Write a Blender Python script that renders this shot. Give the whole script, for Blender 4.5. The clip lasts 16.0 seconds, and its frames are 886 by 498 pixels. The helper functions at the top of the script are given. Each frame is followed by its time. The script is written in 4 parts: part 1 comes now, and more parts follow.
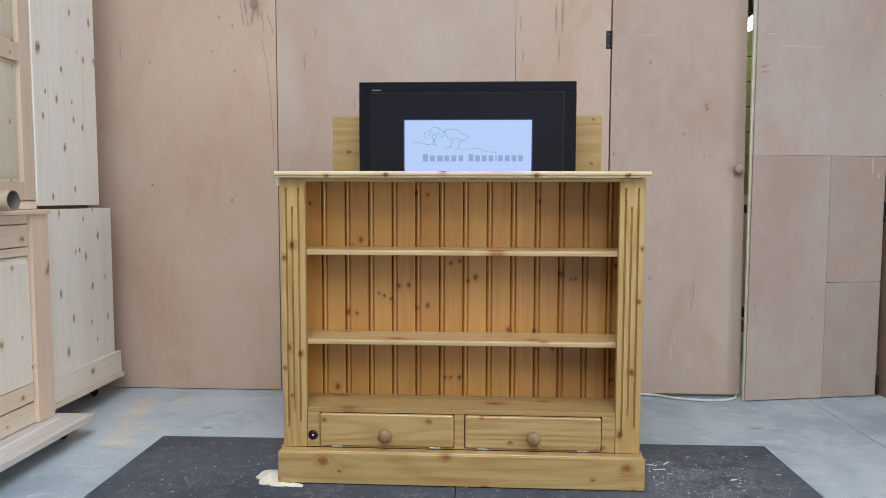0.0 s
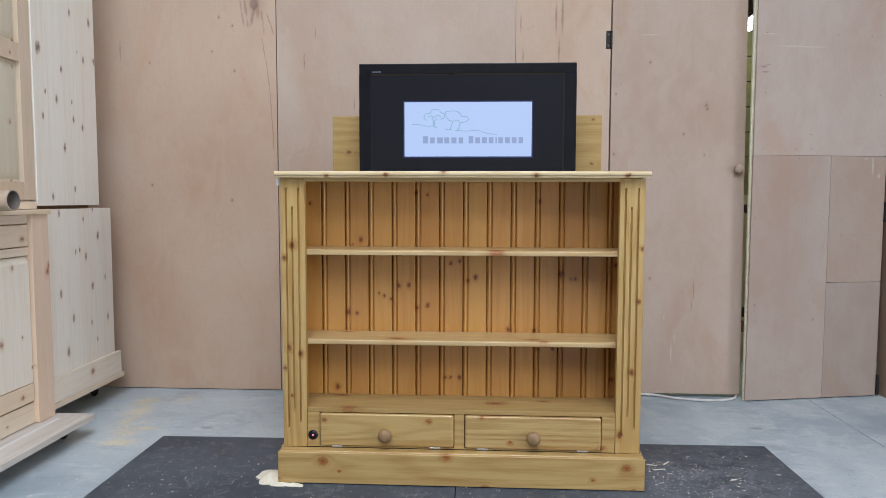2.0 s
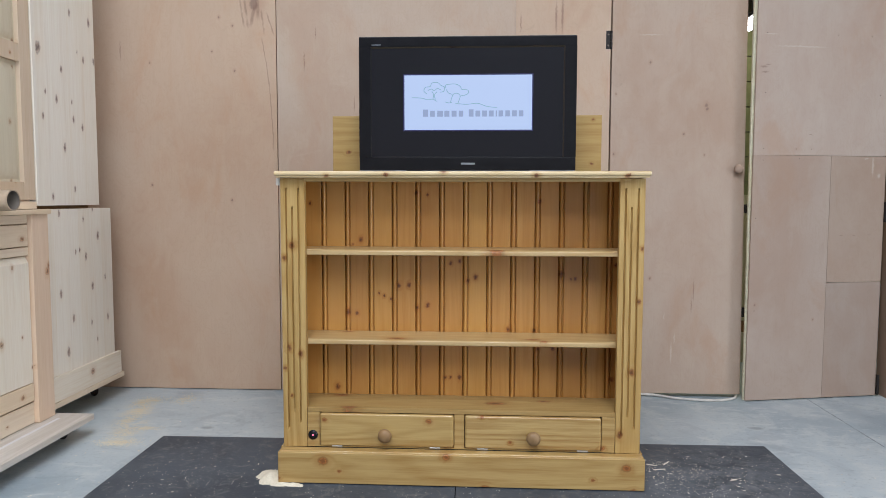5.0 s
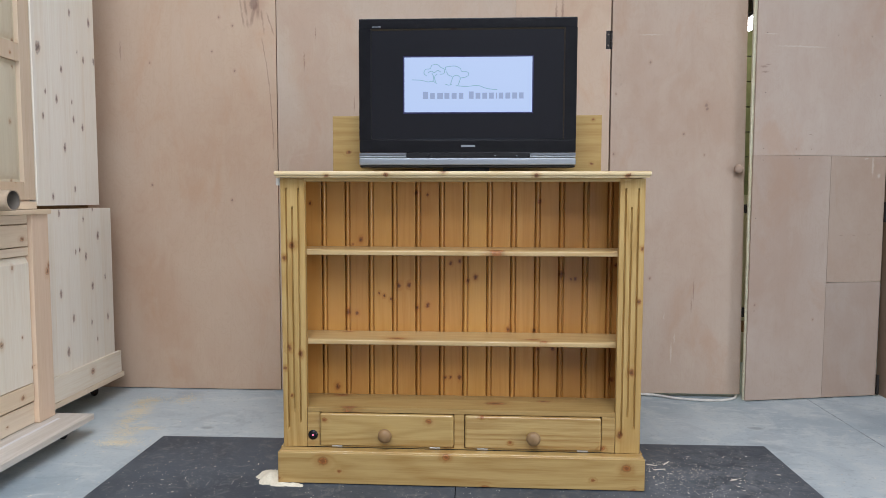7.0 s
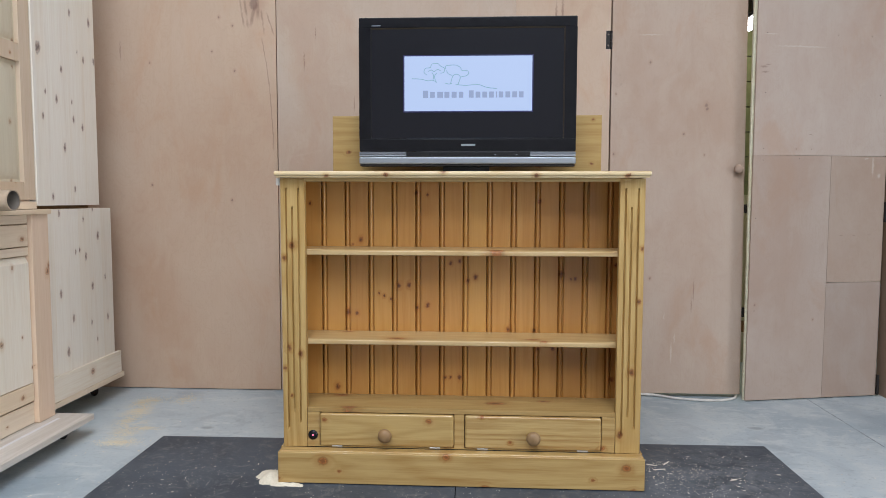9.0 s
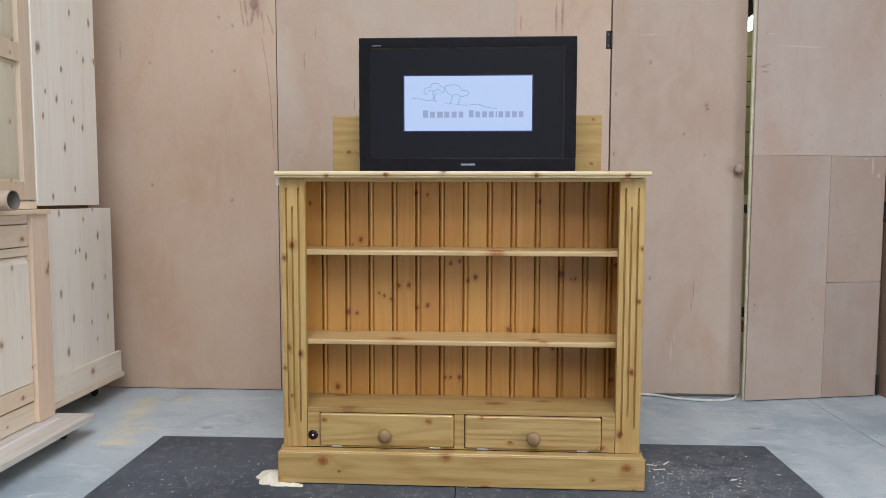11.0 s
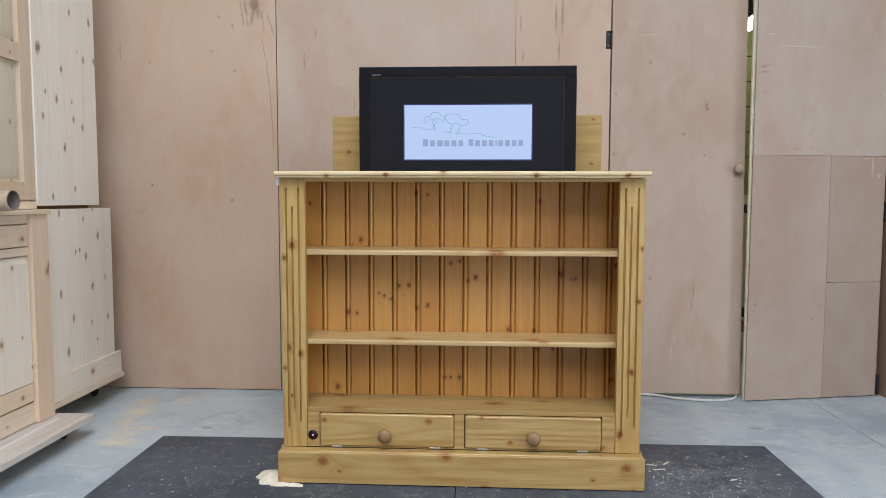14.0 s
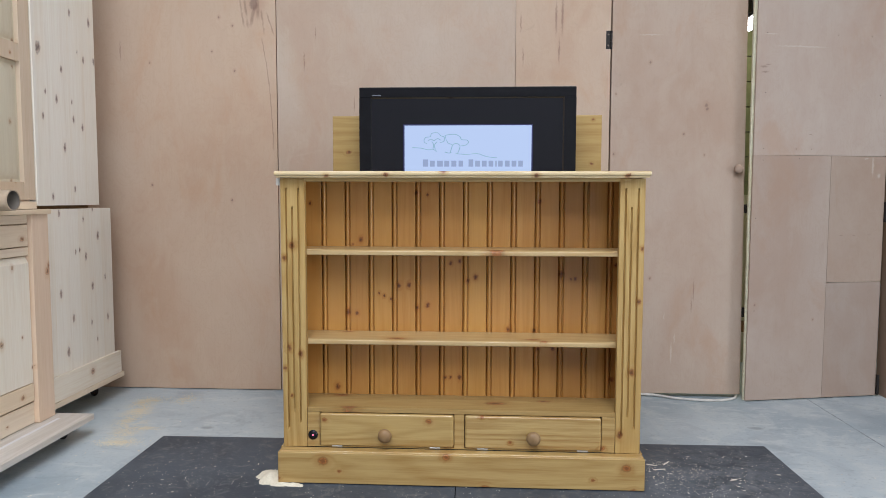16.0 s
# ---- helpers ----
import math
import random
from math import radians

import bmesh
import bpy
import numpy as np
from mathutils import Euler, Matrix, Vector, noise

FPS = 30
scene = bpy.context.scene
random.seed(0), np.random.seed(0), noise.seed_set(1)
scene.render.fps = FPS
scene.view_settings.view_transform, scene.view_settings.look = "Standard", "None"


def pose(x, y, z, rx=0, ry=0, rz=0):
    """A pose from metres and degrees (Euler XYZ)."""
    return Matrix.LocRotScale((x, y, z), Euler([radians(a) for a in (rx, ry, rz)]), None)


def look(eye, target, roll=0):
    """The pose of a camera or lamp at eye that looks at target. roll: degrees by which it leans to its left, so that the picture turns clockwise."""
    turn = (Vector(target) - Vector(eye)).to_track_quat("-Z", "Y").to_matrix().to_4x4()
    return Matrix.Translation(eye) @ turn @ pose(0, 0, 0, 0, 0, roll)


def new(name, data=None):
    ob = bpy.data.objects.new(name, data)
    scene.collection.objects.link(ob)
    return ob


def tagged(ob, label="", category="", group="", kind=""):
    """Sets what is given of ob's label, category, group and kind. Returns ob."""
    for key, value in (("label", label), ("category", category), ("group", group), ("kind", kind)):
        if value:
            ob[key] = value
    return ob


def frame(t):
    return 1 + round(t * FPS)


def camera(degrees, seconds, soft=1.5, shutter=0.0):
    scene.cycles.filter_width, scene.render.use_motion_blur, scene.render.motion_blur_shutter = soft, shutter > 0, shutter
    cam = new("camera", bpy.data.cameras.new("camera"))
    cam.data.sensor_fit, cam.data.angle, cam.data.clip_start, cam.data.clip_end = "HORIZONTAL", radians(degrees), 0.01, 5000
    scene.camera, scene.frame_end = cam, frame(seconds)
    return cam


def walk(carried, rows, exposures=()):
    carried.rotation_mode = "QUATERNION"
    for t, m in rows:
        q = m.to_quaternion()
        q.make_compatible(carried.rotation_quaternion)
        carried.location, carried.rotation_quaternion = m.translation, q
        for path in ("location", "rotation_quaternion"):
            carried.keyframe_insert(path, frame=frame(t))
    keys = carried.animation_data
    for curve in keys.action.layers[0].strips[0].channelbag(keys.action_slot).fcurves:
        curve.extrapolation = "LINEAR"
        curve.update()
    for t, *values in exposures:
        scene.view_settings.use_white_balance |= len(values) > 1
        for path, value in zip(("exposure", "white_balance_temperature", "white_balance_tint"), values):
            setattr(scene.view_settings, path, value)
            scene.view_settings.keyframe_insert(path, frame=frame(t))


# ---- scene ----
# Camera: stands still.
cam = camera(65.05, 16.0, soft=0.85)
EYE = Vector((0.0706, -2.3630, 0.9967))
AIM = EYE + Vector((-0.05436, 0.99580, -0.07364))
walk(cam, [(0.0, look(EYE, AIM, 0.124)), (16.0, look(EYE, AIM, 0.124))],
     exposures=[(0.0, -0.225, 6250, 10), (3.2, -0.225, 6250, 10), (3.9, -0.225, 6500, 10), (16.0, -0.225, 6500, 10)])

# ---- light: overcast sky through roof lights and a side opening ----
world = bpy.data.worlds.new("sky")
scene.world = world
world.use_nodes = True
wn = world.node_tree.nodes
sky = wn.new("ShaderNodeTexSky")
sky.sky_type = "NISHITA"
sky.sun_disc = False
sky.sun_elevation, sky.sun_rotation = radians(40), radians(120)
world.node_tree.links.new(sky.outputs[0], wn["Background"].inputs[0])
wn["Background"].inputs[1].default_value = 0.08


def area(name, m, sx, sy, power, colour):
    data = bpy.data.lights.new(name, "AREA")
    data.shape, data.size, data.size_y, data.energy, data.color = "RECTANGLE", sx, sy, power, colour
    ob = new(name, data)
    ob.matrix_world = m
    return ob


DAY = (0.905, 0.955, 1.055)
area("roof_light_lamp", look((-0.4, -2.7, 4.55), (-0.4, -2.7, 0)), 3.0, 2.4, 228, DAY)
area("roof_light_lamp", look((1.0, -5.4, 4.55), (1.0, -5.4, 0)), 3.6, 2.4, 262, DAY)
area("opening_lamp", look((5.92, -4.2, 1.7), (0, -4.2, 1.7)), 2.8, 2.6, 215, DAY)
# fill lamp added for the rack and post, separate from the strip light
area("store_fill_lamp", look((1.9, 1.5, 2.6), (1.9, 1.5, 0)), 1.0, 0.15, 15, (1.0, 0.98, 0.74))


# ---- materials ----
def nodes_of(name, rough=0.5, metal=0.0, spec=0.5):
    m = bpy.data.materials.new(name)
    m.use_nodes = True
    b = m.node_tree.nodes["Principled BSDF"]
    b.inputs["Roughness"].default_value = rough
    b.inputs["Metallic"].default_value = metal
    b.inputs["Specular IOR Level"].default_value = spec
    return m, m.node_tree, b


class Net:
    """Short calls for one node tree."""

    def __init__(self, tree):
        self.t = tree

    def put(self, sock, v):
        if isinstance(v, bpy.types.NodeSocket):
            self.t.links.new(v, sock)
        elif v is not None:
            sock.default_value = v

    def math(self, op, a, b=None, c=None, clamp=False):
        n = self.t.nodes.new("ShaderNodeMath")
        n.operation, n.use_clamp = op, clamp
        for i, v in enumerate((a, b, c)):
            self.put(n.inputs[i], v)
        return n.outputs[0]

    def vec(self, op, a, b=None, c=None):
        n = self.t.nodes.new("ShaderNodeVectorMath")
        n.operation = op
        for i, v in enumerate((a, b, c)):
            self.put(n.inputs[i], v)
        return n.outputs["Value"] if op in ("LENGTH", "DISTANCE") else n.outputs["Vector"]

    def noise(self, p, scale, detail=3.0, rough=0.5, distort=0.0):
        n = self.t.nodes.new("ShaderNodeTexNoise")
        self.put(n.inputs["Vector"], p)
        for k, v in (("Scale", scale), ("Detail", detail), ("Roughness", rough), ("Distortion", distort)):
            n.inputs[k].default_value = v
        return n.outputs["Fac"]

    def span(self, v, a, b, c=0.0, d=1.0):
        n = self.t.nodes.new("ShaderNodeMapRange")
        n.interpolation_type = "SMOOTHSTEP"
        for i, x in enumerate((v, a, b, c, d)):
            self.put(n.inputs[i], x)
        return n.outputs[0]

    def mix(self, f, a, b, how="MIX"):
        n = self.t.nodes.new("ShaderNodeMix")
        n.data_type, n.blend_type = "RGBA", how
        self.put(n.inputs["Factor"], f)
        for i, v in ((6, a), (7, b)):
            self.put(n.inputs[i], (*v, 1) if isinstance(v, tuple) else v)
        return n.outputs[2]

    def obj(self):
        n = self.t.nodes.new("ShaderNodeTexCoord")
        return n.outputs["Object"]

    def rand(self):
        return self.t.nodes.new("ShaderNodeObjectInfo").outputs["Random"]

    def bump(self, h, strength, dist, b):
        n = self.t.nodes.new("ShaderNodeBump")
        n.inputs["Strength"].default_value, n.inputs["Distance"].default_value = strength, dist
        self.put(n.inputs["Height"], h)
        self.t.links.new(n.outputs[0], b.inputs["Normal"])


AXES = {"x": (1, 14, 14), "y": (14, 1, 14), "z": (14, 14, 1)}


def knot_field(n, p, knots, plane, long=1.0, along="z"):
    """Least distance to the knots, in knot radii."""
    best = None
    wob = n.vec("MULTIPLY_ADD", n.noise(p, 95, 3), (0.012,) * 3, p)
    for a, b, r in knots:
        sx, sy = 1 / r, 1 / r
        if along == "z":
            sy /= long
        else:
            sx /= long
        s = {"xz": (sx, 0, sy), "yz": (0, sx, sy), "xy": (sx, sy, 0)}[plane]
        c = {"xz": (a, 0, b), "yz": (0, a, b), "xy": (a, b, 0)}[plane]
        off = tuple(-(v * w) for v, w in zip(c, s))
        # the wobble moves a point by about 6 mm each way
        d = n.vec("LENGTH", n.vec("MULTIPLY_ADD", wob, s, tuple(o - 0.006 * w for o, w in zip(off, s))))
        best = d if best is None else n.math("MINIMUM", best, d)
    return best


def wood(name, light, dark, axis, knots=(), plane="xz", rough=0.45, long=1.3, contrast=1.0, coat=0.0, knot_colour=(0.16, 0.06, 0.022), tint=0.10, warmth=0.55, vary=0.0, coat_rough=0.28, knot_red=0.40, rings=0.36, pith=0.8):
    m, t, b = nodes_of(name, rough, spec=0.32)
    n = Net(t)
    p = n.obj()
    r = n.rand()
    q = n.vec("MULTIPLY", p, AXES[axis])
    shift = t.nodes.new("ShaderNodeCombineXYZ")
    for i in range(3):
        n.put(shift.inputs[i], n.math("MULTIPLY", r, 37.0 + 11 * i))
    q = n.vec("ADD", q, shift.outputs[0])
    base = n.noise(q, 0.55, 1.5, 0.4)
    if knots:
        d = knot_field(n, p, knots, plane, long, axis if axis == "z" else "x")
        halo = n.span(d, 3.2, 0.7)
        core = n.span(d, 1.08, 0.72)
        ring = n.span(n.math("ABSOLUTE", n.math("SUBTRACT", d, 1.0)), 0.35, 0.0)
        base = n.math("MULTIPLY_ADD", halo, 0.06, base)
    band = n.math("MULTIPLY_ADD", n.math("SINE", n.math("MULTIPLY", base, 74.0)), 0.5, 0.5)
    band = n.math("POWER", band, 2.2)
    fine = n.noise(n.vec("MULTIPLY", p, tuple(18 if v > 1 else 0.8 for v in AXES[axis])), 14, 3, 0.6)
    broad = n.noise(q, 0.22, 2, 0.5)
    streak = n.noise(n.vec("ADD", n.vec("MULTIPLY", p, tuple(62 if v > 1 else 1.6 for v in AXES[axis])), shift.outputs[0]), 1.0, 4, 0.65)
    f = n.math("MULTIPLY_ADD", band, rings * contrast, n.math("MULTIPLY", n.span(streak, 0.45, 0.72), 0.34 * contrast))
    f = n.math("ADD", f, n.math("MULTIPLY", n.span(fine, 0.38, 0.75), 0.26 * contrast), clamp=True)
    col = n.mix(f, light, dark)
    warm = tuple(c * k for c, k in zip(light, (0.92, 0.82, 0.68)))
    col = n.mix(n.span(broad, 0.42, 0.66, 0.0, warmth), col, warm)
    col = n.mix(n.math("MULTIPLY", r, tint * 3), col, tuple(c * k for c, k in zip(light, (0.90, 0.78, 0.62))))
    if vary:
        # boards sawn from different trees: some golden, some greyer, some browner
        r2, r3 = n.math("FRACT", n.math("MULTIPLY", r, 7.31)), n.math("FRACT", n.math("MULTIPLY", r, 23.7))
        col = n.mix(n.span(r2, 0.35, 1.0, 0.0, vary), col, tuple(c * k for c, k in zip(light, (1.10, 1.16, 1.05))))
        col = n.mix(n.span(r3, 0.40, 1.0, 0.0, vary * 1.1), col, tuple(c * k for c, k in zip(light, (0.82, 0.70, 0.56))))
    stain = n.noise(n.vec("ADD", n.vec("MULTIPLY", p, tuple(30 if v > 1 else 0.9 for v in AXES[axis])), shift.outputs[0]), 1.0, 5, 0.7, 0.4)
    col = n.mix(n.span(stain, 0.56, 0.72, 0.0, 0.30 * contrast), col, tuple(c * k for c, k in zip(dark, (1.0, 0.90, 0.72))))
    col = n.mix(n.span(stain, 0.44, 0.30, 0.0, 0.28 * contrast), col, tuple(min(0.85, c * k) for c, k in zip(light, (1.14, 1.16, 1.12))))
    if knots:
        red = tuple(c * k for c, k in zip(light, (0.72, 0.52, 0.36)))
        col = n.mix(n.math("MULTIPLY", halo, knot_red), col, red)
        core_col = n.mix(n.span(n.noise(p, 140, 2), 0.35, 0.65), tuple(c * 1.5 for c in knot_colour), tuple(c * 2.6 for c in knot_colour))
        core_col = n.mix(n.span(d, 0.75, 0.25), core_col, tuple(c * pith for c in knot_colour))
        col = n.mix(n.math("MULTIPLY", core, 0.93), col, core_col)
        col = n.mix(n.math("MULTIPLY", ring, 0.35), col, tuple(c * 0.6 for c in knot_colour))
    t.links.new(col, b.inputs["Base Color"])
    if coat:
        b.inputs["Coat Weight"].default_value, b.inputs["Coat Roughness"].default_value = coat, coat_rough
    n.put(b.inputs["Roughness"], n.span(fine, 0.2, 0.8, rough - 0.06, rough + 0.10))
    n.bump(n.math("MULTIPLY_ADD", band, 0.35, fine), 0.25, 0.0006, b)
    return m


RAW_L, RAW_D = (0.80, 0.755, 0.665), (0.68, 0.60, 0.49)
KNOTS_BACK = [(-0.560, 0.975, 0.0041), (-0.372, 0.842, 0.0068), (-0.403, 0.823, 0.0027), (-0.125, 1.007, 0.0041), (-0.166, 1.015, 0.0055), (0.283, 0.984, 0.0068), (-0.305, 0.643, 0.0041), (-0.286, 0.633, 0.0041), (-0.261, 0.622, 0.0041), (-0.231, 0.673, 0.0068), (-0.194, 0.674, 0.0068), (-0.420, 0.572, 0.0082), (-0.388, 0.568, 0.0055), (-0.164, 0.590, 0.0055), (-0.124, 0.599, 0.0068), (-0.039, 0.757, 0.0055), (-0.006, 0.765, 0.0055), (0.051, 0.705, 0.0068), (0.024, 0.692, 0.0055), (0.364, 0.720, 0.0096), (0.399, 0.700, 0.0041), (0.415, 0.702, 0.0055), (0.172, 0.513, 0.0068), (0.268, 0.510, 0.0055), (-0.059, 0.329, 0.0041), (-0.040, 0.330, 0.0041), (-0.006, 0.330, 0.0068), (-0.463, 0.288, 0.0082), (0.283, 0.443, 0.0055), (0.337, 0.444, 0.0068), (0.553, 0.331, 0.0068), (0.561, 0.753, 0.0055)]
KNOTS_PILASTER = [(-0.582, 0.832, 0.0089), (-0.609, 0.787, 0.0063), (-0.596, 0.472, 0.0076), (-0.556, 0.451, 0.0076), (-0.611, 0.400, 0.0051), (-0.588, 0.303, 0.0038), (0.587, 0.403, 0.0089), (0.606, 0.646, 0.0063), (0.613, 0.826, 0.0051), (0.551, 0.185, 0.0089)]
KNOTS_FRONT = [(-0.472, 0.086, 0.013), (-0.415, 0.051, 0.0049), (-0.044, 0.108, 0.0097), (0.089, 0.004, 0.0097), (0.456, 0.040, 0.0049), (0.568, 0.084, 0.0114), (0.591, 0.003, 0.0081), (-0.473, 0.221, 0.0065), (-0.107, 0.221, 0.0081), (-0.359, 0.264, 0.0097), (0.115, 0.257, 0.0114), (0.176, 0.153, 0.0049), (0.078, 0.240, 0.0049), (0.492, 0.136, 0.0065), (-0.628, 0.023, 0.0049)]
KNOTS_TOP = [(-0.452, 1.070, 0.0048), (-0.249, 1.074, 0.0064), (0.254, 1.071, 0.0064), (0.554, 1.071, 0.0064), (-0.055, 1.085, 0.0064)]
KNOTS_LID = [(-0.450, 1.173, 0.0066), (0.495, 1.129, 0.0056), (0.296, 1.116, 0.0047), (0.499, 1.297, 0.0038)]
KNOTS_UPPER = [(0.425, 1.604, 0.0110), (0.658, 1.802, 0.0067), (0.807, 1.795, 0.0088), (0.584, 1.545, 0.0065), (0.544, 1.414, 0.008), (0.663, 1.339, 0.0067), (0.731, 1.309, 0.0068), (0.591, 1.210, 0.0082), (0.755, 1.616, 0.0069), (0.708, 1.642, 0.0034), (0.839, 1.625, 0.0071), (0.468, 1.434, 0.0047), (0.447, 1.331, 0.0062), (0.655, 1.415, 0.0042), (0.656, 1.031, 0.0058), (0.494, 0.998, 0.0063), (0.435, 1.609, 0.0093)]
KNOTS_LOWER = [(0.529, 0.926, 0.0064), (0.710, 0.896, 0.0051), (0.826, 0.815, 0.0088), (0.722, 0.725, 0.0077), (0.643, 0.752, 0.005), (0.674, 0.757, 0.005), (0.523, 0.577, 0.008), (0.769, 0.583, 0.0078), (0.611, 0.458, 0.0074), (0.564, 0.315, 0.0097), (0.753, 0.415, 0.0052), (0.796, 0.326, 0.0052), (0.892, 0.418, 0.0072), (0.878, 0.613, 0.0054), (0.716, 0.191, 0.0136), (0.786, 0.941, 0.0052)]
KNOTS_FRAME = [(0.350, 0.696, 0.0105), (0.221, 0.833, 0.0086), (0.162, 0.727, 0.0063), (0.360, 0.718, 0.009), (0.379, 0.665, 0.0091), (0.085, 0.447, 0.0095), (0.203, 0.452, 0.0043), (0.256, 0.324, 0.0043), (0.188, 0.218, 0.0071), (0.101, 0.131, 0.0041), (0.187, 1.690, 0.0042), (0.297, 1.603, 0.0059), (0.258, 1.551, 0.0043), (0.284, 1.501, 0.0044), (0.247, 1.286, 0.0058), (0.259, 1.059, 0.0044)]
# deeper orange than the front: warm shade inside the case kept in colour
pine_back = wood("varnished_pine_boards_shaded", (0.520, 0.270, 0.074), (0.365, 0.147, 0.027), "z", KNOTS_BACK, coat=0.45, coat_rough=0.2, vary=0.5, knot_red=0.6, knot_colour=(0.115, 0.036, 0.009))
pine_post = wood("varnished_pine_posts", (0.515, 0.358, 0.142), (0.32, 0.172, 0.040), "z", KNOTS_PILASTER, coat=0.45, coat_rough=0.2, contrast=1.45, knot_red=0.6, knot_colour=(0.12, 0.04, 0.009))
pine_front = wood("varnished_pine_front", (0.500, 0.350, 0.142), (0.285, 0.145, 0.034), "x", KNOTS_FRONT, coat=0.8, coat_rough=0.16, contrast=1.4, knot_red=0.65, vary=0.25, knot_colour=(0.17, 0.058, 0.013), pith=1.2)
# paler than the front: the highlight on the nose is put into the colour
pine_edge = wood("varnished_pine_top_lightened", (0.72, 0.585, 0.36), (0.52, 0.36, 0.155), "x", KNOTS_TOP, coat=0.9, coat_rough=0.18, knot_red=0.6)
# slightly darker than the front: shade behind the screen is in the colour
pine_lid = wood("varnished_pine_lid_shaded", (0.465, 0.325, 0.125), (0.31, 0.168, 0.048), "x", KNOTS_LID, coat=0.14, contrast=1.2)
SHELF = ((0.53, 0.395, 0.20), (0.36, 0.22, 0.08))
pine_shelf_a = wood("varnished_pine_shelf", *SHELF, "x", [(0.125, 0.03, 0.012), (0.33, 0.06, 0.008)], "xy", coat=0.6, coat_rough=0.2, contrast=1.45, long=2.2, knot_red=0.6, knot_colour=(0.17, 0.06, 0.016))
pine_shelf_b = wood("varnished_pine_shelf_low", *SHELF, "x", [(-0.225, 0.045, 0.014), (0.255, 0.05, 0.012), (-0.42, 0.16, 0.008), (0.29, 0.03, 0.006)], "xy", coat=0.6, coat_rough=0.2, contrast=1.45, long=2.2, knot_red=0.6, knot_colour=(0.17, 0.06, 0.016))
pine_floor = wood("varnished_pine_bottom", (0.415, 0.292, 0.122), (0.285, 0.162, 0.048), "x", [(-0.445, 0.16, 0.012), (0.125, 0.085, 0.016), (0.30, 0.12, 0.01), (-0.39, 0.012, 0.012)], "xy", coat=0.14, contrast=1.2, long=2.2)
pine_side = wood("varnished_pine_upright", (0.50, 0.31, 0.11), (0.36, 0.18, 0.045), "z", coat=0.14)
pine_knob = wood("turned_pine_knob", (0.30, 0.195, 0.10), (0.22, 0.132, 0.06), "y", coat=0.15)
raw_upper = wood("bare_pine_upper", RAW_L, RAW_D, "z", KNOTS_UPPER, "yz", rough=0.7, contrast=0.95, long=2.2, knot_colour=(0.215, 0.165, 0.135), tint=0.012, warmth=0.22, knot_red=0.15, rings=0.06)
raw_lower = wood("bare_pine_lower", RAW_L, RAW_D, "z", KNOTS_LOWER, "yz", rough=0.7, contrast=0.95, long=2.2, knot_colour=(0.215, 0.165, 0.135), tint=0.012, warmth=0.22, knot_red=0.15, rings=0.06)
raw_skirt = wood("bare_pine_skirting", RAW_L, (0.62, 0.50, 0.37), "y", KNOTS_LOWER, "yz", rough=0.7, long=1.0, knot_colour=(0.26, 0.16, 0.11), tint=0.012, warmth=0.3, rings=0.14)
raw_frame = wood("bare_pine_frame", (0.72, 0.575, 0.45), (0.58, 0.41, 0.28), "z", KNOTS_FRAME, "yz", rough=0.7, contrast=0.8, long=1.4, knot_colour=(0.26, 0.14, 0.08), tint=0.05, rings=0.14)
raw_rail = wood("bare_pine_rail", (0.74, 0.63, 0.49), (0.58, 0.44, 0.30), "y", KNOTS_FRAME, "yz", rough=0.7, contrast=0.9, knot_colour=(0.26, 0.14, 0.08), tint=0.05, rings=0.14)
raw_panel = wood("bare_pine_panel", (0.79, 0.73, 0.62), (0.66, 0.56, 0.42), "z", KNOTS_FRAME, "yz", rough=0.7, contrast=0.8, knot_colour=(0.26, 0.17, 0.11), tint=0.012, warmth=0.22, rings=0.14)
# bare pine darkened for the upper doors, which stand out of the light
shaded_frame = wood("shaded_pine_frame", (0.62, 0.505, 0.385), (0.48, 0.355, 0.235), "z", KNOTS_FRAME, "yz", rough=0.7, contrast=0.8, knot_colour=(0.26, 0.14, 0.08), tint=0.05, rings=0.14)
shaded_panel = wood("shaded_pine_panel", (0.62, 0.565, 0.44), (0.51, 0.43, 0.30), "z", KNOTS_FRAME, "yz", rough=0.7, contrast=0.8, knot_colour=(0.26, 0.17, 0.11), tint=0.012, warmth=0.22, rings=0.14)
ply_edge = wood("board_edge", (0.60, 0.57, 0.42), (0.47, 0.43, 0.30), "y", rough=0.8)


